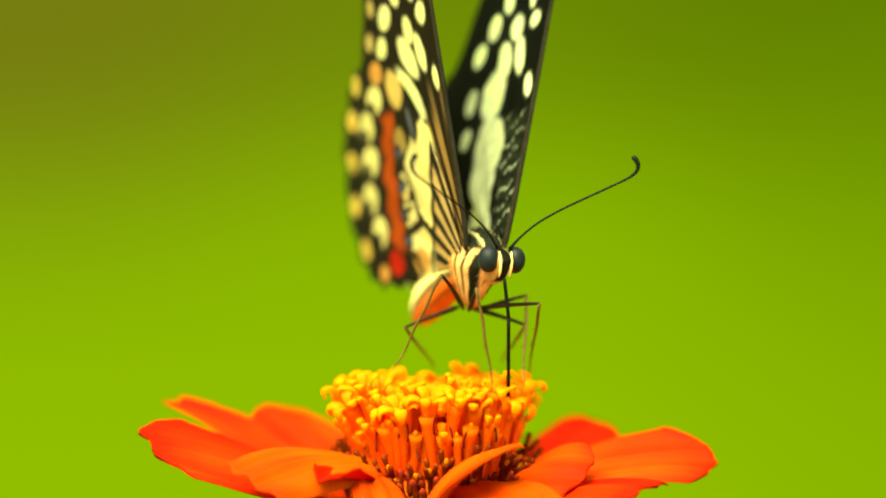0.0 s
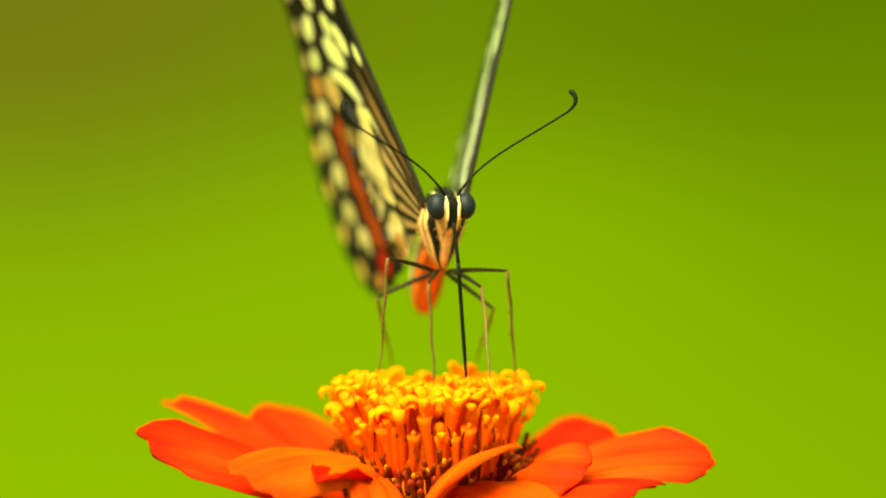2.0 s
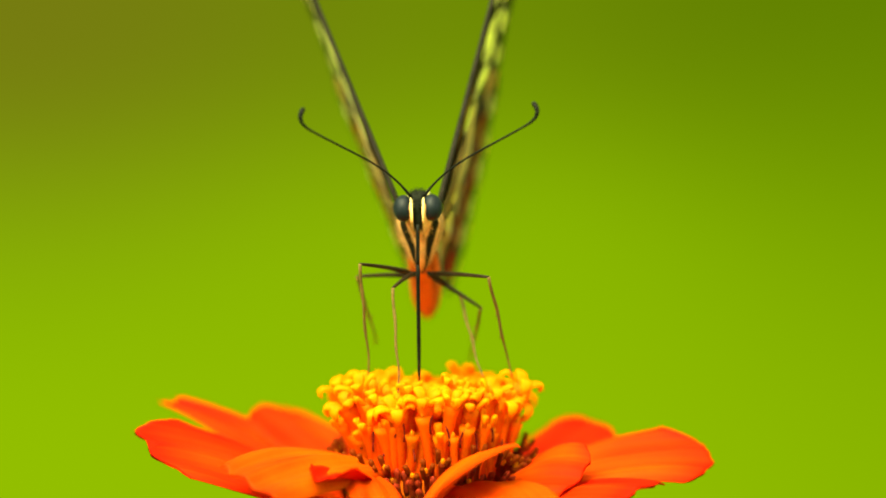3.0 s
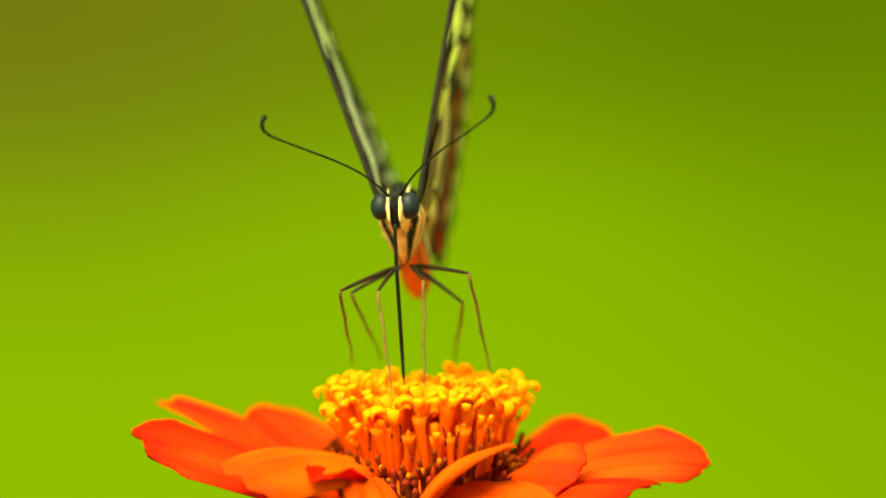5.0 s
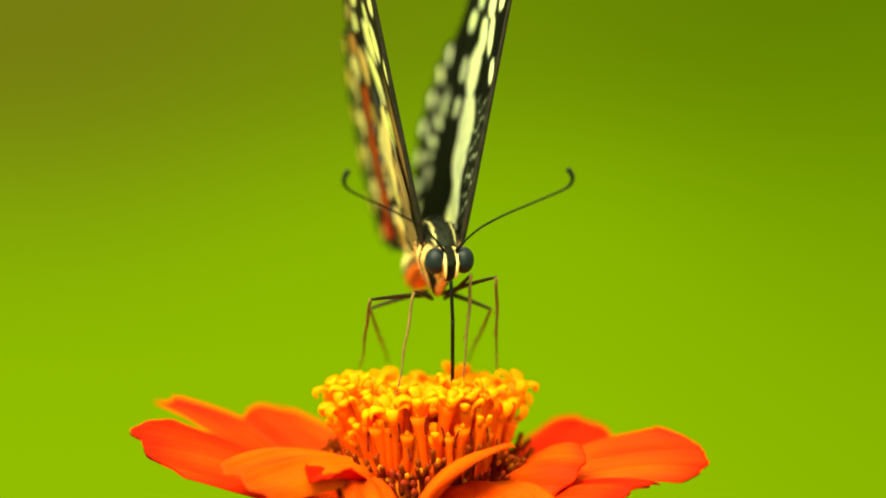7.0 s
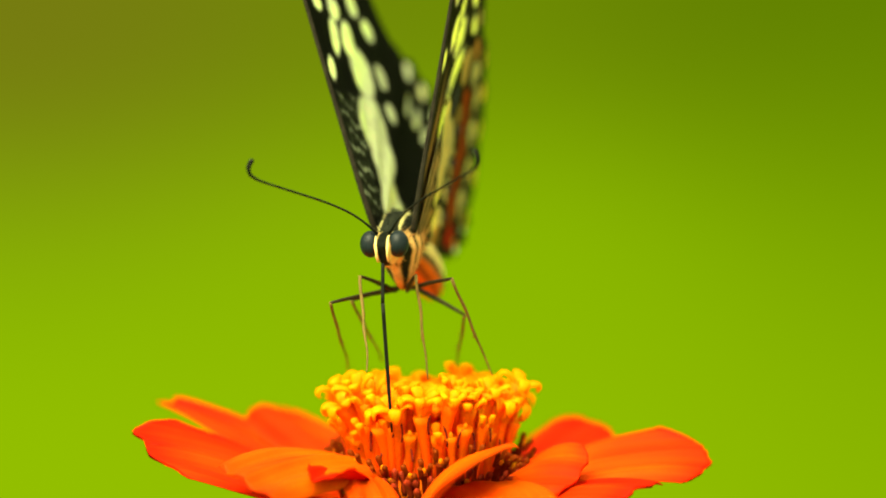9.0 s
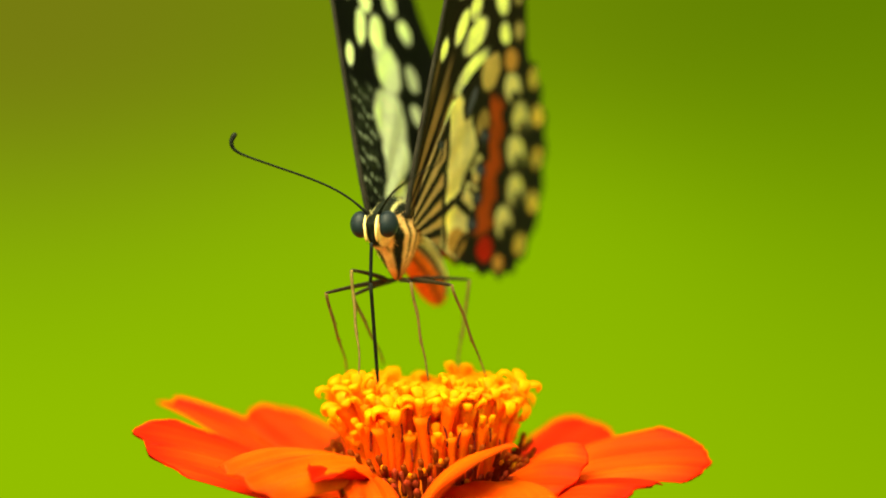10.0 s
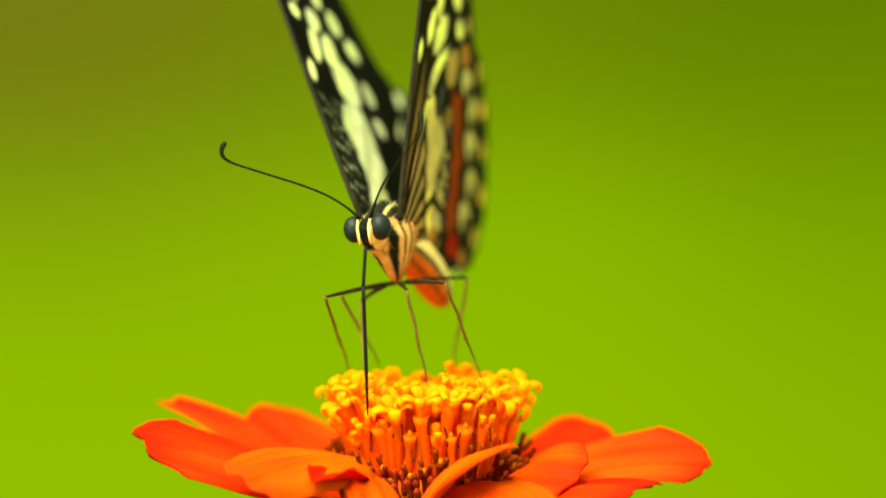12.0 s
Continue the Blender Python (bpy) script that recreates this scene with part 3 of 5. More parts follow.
PROBOSCIS_TIP = [
    (0.0, 7.11, -4.00, 0.48), (0.5, 5.90, -4.00, 0.14), (1.0, 5.35, -4.00, 0.14), (1.5, 4.81, -4.00, 0.56), (2.0, 3.48, -4.00, -0.49), (2.5, 2.56, -4.00, 0.44),
    (3.0, -0.87, -4.00, 1.83), (3.2, -2.47, -4.00, 1.83), (5.0, -2.21, -4.00, -0.49), (5.5, -0.87, -4.00, 0.48), (6.0, 1.34, -8.80, -2.83), (6.5, 1.89, -4.00, 0.78), (7.0, 2.10, -4.00, 0.56),
    (9.0, -3.46, -7.20, -1.21), (9.5, -5.37, -8.80, -1.33), (10.0, -4.59, -4.00, 0.23), (10.5, -2.81, -8.80, -1.00), (11.0, -3.83, -7.00, -1.57), (11.5, -1.04, -8.80, -1.54),
    (12.0, -5.48, -7.40, -1.51),
]
ANTENNA_A = [
    (0.0, -10.52, -4.55, 8.05), (0.5, -10.42, -6.99, 6.22), (1.0, -9.92, -4.89, 8.59), (2.0, -9.83, -6.62, 7.45), (2.5, -10.07, -4.83, 8.44), (3.0, -9.17, -8.08, 6.82),
    (5.0, -10.07, -6.74, 7.01), (5.5, -10.08, -5.14, 8.24), (6.0, -10.03, -6.52, 7.27), (6.5, -10.40, -6.20, 7.02), (7.0, -9.69, -5.08, 8.73), (9.0, -9.45, -7.12, 7.48),
    (9.5, -9.80, -6.94, 7.19), (10.0, -10.37, -6.19, 7.09), (10.5, -11.53, -4.27, 6.70), (11.0, -10.19, -5.63, 7.78), (11.5, -11.27, -5.19, 6.48), (12.0, -9.83, -6.46, 7.59),
]
ANTENNA_B = [
    (0.0, 9.21, -5.63, 8.91), (0.5, 10.18, -4.94, 8.25), (1.0, 9.05, -6.50, 8.48), (1.5, 9.28, -6.53, 8.20), (2.0, 10.01, -5.18, 8.31), (2.5, 8.88, -4.86, 9.67),
    (3.0, 10.37, -6.37, 6.91), (5.0, 9.19, -7.25, 7.67), (5.5, 8.71, -6.05, 9.13), (6.0, 9.54, -7.31, 7.18), (6.5, 9.24, -7.48, 7.39), (7.0, 8.88, -6.39, 8.74),
    (9.0, 9.65, -6.36, 7.89), (10.5, 8.24, -10.31, 4.68), (11.5, 8.30, -7.68, 8.25),
]
SWAY = [(0.0, 0.68), (0.5, 0.34), (1.0, 0.23), (1.5, 0.26), (2.0, 0.49), (2.5, 0.36), (3.0, 0.36), (5.0, 0.03), (5.5, 0.00), (6.0, -0.05), (6.5, -0.03), (7.0, -0.08), (9.0, 0.16), (9.5, 0.31), (10.0, 0.16), (10.5, 0.52), (11.0, 0.10), (11.5, 0.31), (12.0, 0.16)]


# ---- the flower ----
ROOT = new("zinnia")
tagged(ROOT, "orange zinnia bloom with a raised yellow disc on a green stem", "flower")


def petal(tip, rise, width, roll, cup=0.3, notch=0.0, hue=0.5, base_at=None, seed=0, taper=0.1, blunt=0.15, slant=0.0, groove=0.22, bare=0.18):
    """One ray petal. tip: its end from the middle of the disc's top; rise: how far its middle arches above the chord."""
    rnd = random.Random(seed)
    tip = Vector(tip)
    az = math.atan2(tip.y, tip.x)
    base = Vector(base_at) if base_at else Vector((5.5 * math.cos(az), 5.5 * math.sin(az), -9.6))
    mid = (base + tip) / 2 + Vector((0, 0, rise * 2))
    nu, nv = 40, 30
    ph = [rnd.uniform(0, 6.28) for _ in range(6)]
    top, under, cols = [], [], []
    for i in range(nu):
        s = i / (nu - 1)
        wide = width / 2 * (0.30 + 0.70 * math.sin(min(1.0, s / 0.62) * math.pi / 2)) * (1 - taper * max(0.0, (s - 0.35) / 0.65) ** 1.6)
        rt, ru, rc = [], [], []
        for j in range(nv + 1):
            v = 2 * j / nv - 1
            # the end is rounded, a little ragged, and may be cut by a notch
            k = s * (1 - blunt * abs(v) ** 2.6 * s ** 3 + slant * v * s ** 3)
            k -= s ** 9 * (notch * (math.exp(-((v - 0.1) / 0.12) ** 2) + 0.8 * (1 - step(-0.05, 0.15, np.float64(v)))) + 0.008 * math.sin(9 * v + ph[0]) + 0.005 * math.sin(23 * v + ph[3]))
            p = base * (1 - k) ** 2 + mid * (2 * k * (1 - k)) + tip * k * k
            t = ((mid - base) * (1 - k) + (tip - mid) * k).normalized()
            flat = t.cross(Vector((0, 0, 1))).normalized()
            nrm = flat.cross(t).normalized()
            a = radians(roll * (0.35 + 0.65 * s))
            side, up = flat * math.cos(a) + nrm * math.sin(a), nrm * math.cos(a) - flat * math.sin(a)
            fade = (0.35 + 0.65 * s) * (1 - 0.4 * s ** 6)
            lift = cup * v * v * (0.4 + s) - 0.5 * abs(v) ** 4
            lift += groove * math.cos(2.6 * math.pi * v + 0.5 * math.sin(3 * s + ph[0]) + ph[4] * 0.3) * fade + 0.035 * math.cos(9 * math.pi * v + ph[2]) * fade
            lift += 0.16 * math.sin(5 * s + 2.2 * v + ph[1]) * s
            q = p + side * (wide * v) + up * lift
            skin = 0.13 * (1 - 0.6 * abs(v) ** 8)
            rt.append(q + up * skin)
            ru.append(q - up * skin)
            line = math.cos(11 * math.pi * v + ph[2]) * 0.5 + math.cos(27 * math.pi * v + ph[5] + 2 * s) * 0.35
            c = hue + bare * (1 - s) + 0.09 * line - 0.10 * step(0.8, 1.0, np.float64(s)) + 0.07 * math.sin(3 * v + 5 * s + ph[1]) + 0.05 * math.sin(7 * s - 4 * v + ph[4])
            rc.append((0.56 + 0.04 * c, 0.009 + 0.132 * max(0, c) ** 1.4, 0.001))
        top.append(rt)
        under.append(ru)
        cols.append(rc)
    sh = Shape()
    # the two skins joined all round
    ring = [[*a, *reversed(b)] for a, b in zip(top, under)]
    sh.grid(ring, [[*c, *reversed(c)] for c in cols], closed=True, caps=True)
    return sh


BROWN = (0.19, 0.010, 0.003)


def floret(height, lean, spread, seed, lobes=5, open_=1.0, stout=1.0, withered=0.0):
    """A tubular disc floret with recurved lobes, standing at its base."""
    rnd = random.Random(seed)
    sh = Shape()
    top = Vector((lean, 0, height))
    path = bend(((0, 0, 0), (0, 0, height * 0.6), top), 8)
    rad = [0.40, 0.44, 0.47, 0.50, 0.55, 0.63, 0.75, 0.88]
    rad = [r * stout for r in rad]

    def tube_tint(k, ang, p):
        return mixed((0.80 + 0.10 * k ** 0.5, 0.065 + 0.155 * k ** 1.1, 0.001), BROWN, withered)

    def lobe_tint(k, ang, p):
        return mixed((0.92, 0.315 + 0.06 * k, 0.001), BROWN, withered)
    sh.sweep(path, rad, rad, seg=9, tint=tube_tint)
    t = (path[-1] - path[-3]).normalized()
    x = Vector((0, 1, 0)).cross(t).normalized()
    y = t.cross(x)
    a0 = rnd.uniform(0, 6.28)
    for i in range(lobes):
        a = a0 + 2 * math.pi * i / lobes + rnd.uniform(-0.2, 0.2)
        out = x * math.cos(a) + y * math.sin(a)
        r = spread * rnd.uniform(0.6, 1.1)
        o = open_ * rnd.uniform(0.75, 1.2)
        droop = rnd.uniform(0.1, 1.5)
        pts = [top + out * 0.45 - t * 0.35]
        for k in range(1, 8):
            f = k / 7
            pts.append(top + out * (0.45 + r * math.sin(f * 1.75) * o) + t * (0.85 * math.sin(f * 2.6) - droop * f ** 2 * o + (1 - o) * f * 1.2))
        wide = [0.36, 0.46, 0.52, 0.54, 0.52, 0.46, 0.36, 0.14]
        thick = [0.2, 0.22, 0.22, 0.21, 0.2, 0.18, 0.15, 0.07]
        wide = [w * stout for w in wide]
        sh.sweep(pts, wide, thick, side=t.cross(out), seg=8, tint=lobe_tint)
    # a bead of stigma in the mouth
    sh.sweep([top - t * 0.3, top + t * 0.3, top + t * 0.55], [0.2, 0.24, 0.05], [0.2, 0.24, 0.05], seg=6, tint=lambda k, g, p: (0.8, 0.30, 0.004))
    return sh


def build_flower():
    H = Matrix.Translation((0, 0, HEAD_Z))

    def flower_part(name, sh, mat, label="", m=None):
        ob = part(name, sh, mat, ROOT, label)
        ob.matrix_basis = H @ (m if m is not None else Matrix())
        return ob
    # stem, swelling to the cup under the petals
    sh = Shape()
    sh.sweep([(0.4 * math.sin(k * 0.7), 0, -1000 + k * 61.25) for k in range(17)], [2.4] * 17, [2.3] * 17, seg=12)
    flower_part("stem", sh, STEM, "slim green stem")
    sh = Shape()
    sh.sweep([(0, 0, -21), (0, 0, -19), (0, 0, -16), (0, 0, -13), (0, 0, -10.5)], [2.2, 3.2, 5.5, 6.6, 6.2], [2.2, 3.2, 5.5, 6.6, 6.2], seg=20)
    flower_part("cup", sh, STEM, "green cup of bracts")
    sh = Shape()
    sh.sweep([(0, 0, -11.5), (0, 0, -9.5), (0, 0, -5.6), (0, 0, -3.8), (0, 0, -3.0)], [6.6, 6.6, 6.0, 4.8, 1.5], [6.6, 6.6, 6.0, 4.8, 1.5], seg=22)
    flower_part("receptacle", sh, HEART, "orange-brown cone between the florets")
    # ray petals
    # higher hue on most front petals: their lighter sunlit orange is in the colour
    P = [
        petal((-27.14, -5.13, -5.2), 1.1, 11.36, 24.78, base_at=(-5.86, -1.95, -13.26), taper=0.13, blunt=0.19, slant=-0.0, cup=0.49, notch=0.085, hue=0.12, seed=1),
        petal((-25.0, 11.3, -3.75), 1.35, 7.53, 10.35, base_at=(-6.92, 1.96, -12.75), taper=0.6, blunt=0.02, slant=-0.03, cup=0.45, hue=0.11, seed=2, groove=0.16),
        petal((-15.77, 16.07, -4.9), 0.05, 12.89, -10.83, base_at=(-3.84, 3.25, -10.79), taper=0.04, blunt=0.17, slant=0.04, cup=0.01, notch=0.02, hue=0.18, seed=3),
        petal((-16.62, -15.49, -7.12), 1.25, 10.47, 19.66, base_at=(-4.7, -2.17, -7.9), taper=0.27, blunt=0.07, slant=-0.0, cup=-0.54, hue=0.45, seed=4, groove=0.34),
        petal((-9.9, -15.6, -7.2), 0.8, 4.8, 10, cup=1.1, hue=0.0, seed=5, base_at=(-5.8, -5.2, -10.0), blunt=0.25, bare=0.3),
        petal((-3.8, -18.0, -11.0), 1.2, 5.2, 16, cup=0.2, hue=0.36, seed=14, base_at=(-6.8, -4.4, -8.2), blunt=0.2),
        petal((-1.2, -19.0, -10.6), 1.5, 8.6, -40, cup=0.5, hue=0.40, seed=6, base_at=(6.9, -7.6, -5.4), groove=0.2),
        petal((8.6, -20.5, -10.4), 1.6, 10.0, -8, cup=-0.2, hue=0.42, seed=7),
        petal((13.78, -7.97, -7.25), 1.19, 9.61, -32.2, base_at=(4.92, -3.69, -10.5), taper=0.18, blunt=0.18, slant=0.03, cup=-0.17, hue=0.24, seed=8, groove=0.25),
        petal((16.34, 13.43, -6.5), 0.37, 9.38, -19.28, base_at=(5.82, 3.66, -12.05), taper=0.0, blunt=0.14, slant=-0.02, cup=-0.0, hue=0.10, seed=9),
        petal((25.53, -0.81, -7.47), 1.33, 9.05, -24.82, base_at=(6.32, -0.68, -11.0), taper=0.01, blunt=0.18, slant=0.04, cup=0.63, hue=0.16, seed=10, groove=0.3, bare=0.42),
        petal((18.09, -13.13, -8.71), 0.9, 8.99, -19.08, base_at=(5.53, -3.73, -11.74), taper=0.23, blunt=0.04, slant=-0.08, cup=-0.24, hue=0.05, seed=11),
        petal((0.5, 21.0, -8.4), 0.6, 11.0, 0, hue=0.2, seed=12),
        petal((21.0, 10.5, -8.9), 0.4, 9.0, -10, hue=0.18, seed=13),
    ]
    for sh in P:
        flower_part("petal", sh, PETAL)
    # disc florets in rings, a few shapes shared
    rim = [floret(7.0 + 0.32 * (k % 5), 0.7 + 0.5 * (k % 3), 1.4 + 0.35 * (k % 3), 40 + k, lobes=4 + k % 2, open_=0.7 + 0.15 * (k % 3), stout=0.9 + 0.12 * (k % 3)).mesh("floret") for k in range(13)]
    inner = [floret(4.0 + 0.5 * (k % 3), 0.4, 1.4, 60 + k).mesh("floret") for k in range(5)]
    low = [floret(4.0 + 0.55 * (k % 5), 0.4 + 0.3 * (k % 3), 0.6 + 0.15 * (k % 3), 80 + k, lobes=(0, 2, 0, 3)[k % 4], open_=0.5 + 0.1 * (k % 4), stout=0.66 + 0.1 * (k % 3)).mesh("floret") for k in range(11)]
    bud = [floret(1.8 + 0.55 * (k % 4), 0.7, 0.45, 100 + k, lobes=2 + k % 2, open_=0.7, stout=0.5, withered=0.9).mesh("floret") for k in range(4)]
    rnd = random.Random(5)
    rings = (
        (27, 6.1, -9.1, rim, 1.5), (17, 4.8, -9.2, rim, 0.0), (11, 3.4, -6.9, inner, 2.0), (6, 1.6, -6.7, inner, 0.0),
        (40, 6.8, -8.9, low, 2.0), (38, 7.5, -10.2, bud, 9.0))
    for n, r, z, kinds, tilt in rings:
        off = rnd.uniform(0, 6.28)
        for i in range(n):
            a = off + 2 * math.pi * (i + rnd.uniform(-0.25, 0.25)) / n
            q = r + rnd.uniform(-0.35, 0.35)
            m = pose(q * math.cos(a) * MM, q * math.sin(a) * MM, (z + rnd.uniform(-0.5, 0.5) - 0.04 * r * math.sin(a)) * MM, 0, 0, math.degrees(a)) @ pose(0, 0, 0, rnd.uniform(-8, 8), tilt + rnd.uniform(-6, 7), 0)
            flower_part("floret", rnd.choice(kinds), FLORET, m=m)
    # pointed dark chaff scales round the foot of the disc
    sh = Shape()
    sh.sweep(bend(((0, 0, 0), (0.35, 0, 1.4), (0.75, 0, 2.3)), 7), [0.2, 0.3, 0.26, 0.22, 0.34, 0.36, 0.1], [0.14, 0.2, 0.2, 0.2, 0.3, 0.3, 0.08], side=(0, 1, 0), seg=6)
    me = sh.mesh("scale")
    for i in range(140):
        a = 2 * math.pi * (i + rnd.uniform(-0.3, 0.3)) / 140 * 2
        r = 7.6 if i < 70 else 8.2
        m = pose(r * math.cos(a) * MM, r * math.sin(a) * MM, (-11.0 + rnd.uniform(-0.4, 1.8)) * MM, 0, 0, math.degrees(a)) @ pose(0, 0, 0, rnd.uniform(-12, 12), rnd.uniform(-4, 22), 0)
        flower_part("scale", me, CHAFF, m=m)


build_flower()


def build_threads():
    sh = Shape()
    sh.sweep(bend(((0, 0, 0), (0.25, 0.1, 0.9), (-0.1, 0.2, 1.9)), 7), [0.10, 0.10, 0.09, 0.09, 0.1, 0.12, 0.04], [0.10, 0.10, 0.09, 0.09, 0.1, 0.12, 0.04], seg=6)
    me = sh.mesh("thread")
    rnd = random.Random(9)
    for i in range(16):
        a = -2.6 + 2.1 * (i + rnd.uniform(-0.3, 0.3)) / 15
        ob = part("thread", me, STAMEN, ROOT, "dark red thread")
        ob.matrix_basis = Matrix.Translation((0, 0, HEAD_Z)) @ pose(7.6 * math.cos(a) * MM, 7.6 * math.sin(a) * MM, rnd.uniform(-7.5, -3.8) * MM, rnd.uniform(-15, 15), rnd.uniform(-12, 12), rnd.uniform(0, 360))


build_threads()

# ---- the butterfly ----
FLY = new("butterfly")
tagged(FLY, "lime swallowtail butterfly, black with cream spots, feeding on the zinnia", "butterfly")
BLACK, CREAM, ORANGE = (0.007, 0.009, 0.005), (0.70, 0.56, 0.18), (0.60, 0.235, 0.025)
LEG_ROOT = Vector((0.0, 0.6, -4.6))
WING_ROOT = Vector((1.79, -2.22, 1.51))
HINGE = -13.1  # degrees by which the wing hinge dips


def stripe(x, lo, hi, soft):
    return float(step(lo - soft, lo + soft, np.float64(x)) * (1 - step(hi - soft, hi + soft, np.float64(x))))


def thorax_tint(k, ang, p):
    """Black and cream bands that fan out from the roots of the legs."""
    al = math.degrees(math.atan2(p.z + 5.2, -(p.y - 0.6)))
    al += 0.4 * math.sin(4 * p.z + 3 * p.x)
    low = 1 - float(step(-4.2, -2.0, np.float64(p.z)))
    light = mixed(mixed((0.74, 0.43, 0.15), ORANGE, 0.6 * float(step(-1.6, 1.2, np.float64(p.y)))), (0.70, 0.20, 0.012), 0.8 * low)
    c = light
    for lo, hi in ((46, 56), (63, 67), (77, 82), (91, 95), (106, 111)):
        c = mixed(c, BLACK, stripe(al, lo, hi, 1.3))
    c = mixed(c, (0.03, 0.015, 0.006), 0.75 * stripe(abs(p.x) + 0.05 * p.z, 0.22, 0.38, 0.08) * (1 - float(step(-3.4, -2.6, np.float64(p.y)))) * (1 - low))
    topside = float(step(1.3, 1.8, np.float64(p.z)))
    c = mixed(c, BLACK, topside)
    c = mixed(c, (0.60, 0.55, 0.22), 0.9 * float(step(1.6, 2.0, np.float64(p.z))) * stripe(abs(p.x) + 0.015 * math.sin(5 * p.y), 0.84, 1.0, 0.09))
    return c


def abdomen_tint(k, ang, p):
    d = math.degrees(ang) % 360  # 90 is the underside, 270 the back
    f = abs(((d - 270 + 180) % 360) - 180)  # 0 on the back, 180 below
    c = mixed((0.72, 0.60, 0.22), (0.62, 0.125, 0.003), float(step(98, 122, np.float64(f))))
    c = mixed(c, BLACK, 0.85 * stripe(f, 0, 14, 5) + 0.92 * stripe(f, 95, 112, 5) + 0.8 * stripe(f, 138, 150, 5))
    return mixed(c, mixed(c, BLACK, 0.12), 0.5 + 0.5 * math.sin(k * 50))


def head_tint(k, ang, p):
    x, z = abs(p.x), p.z
    c = mixed((0.76, 0.47, 0.17), BLACK, float(step(-0.9, -0.2, np.float64(z))) * (1 - float(step(1.3, 1.6, np.float64(x)))) if x < 0.5 else 0.0)
    c = mixed(c, BLACK, stripe(x, -0.5, 0.42, 0.06) * float(step(-1.4, -0.9, np.float64(z))))
    c = mixed(c, CREAM, stripe(x, 0.45, 0.64, 0.07) * float(step(-1.2, -0.2, np.float64(z))))
    c = mixed(c, BLACK, float(step(0.82, 0.95, np.float64(x))) * float(step(0.2, 0.6, np.float64(z))))
    return c


ANTENNAE = {}


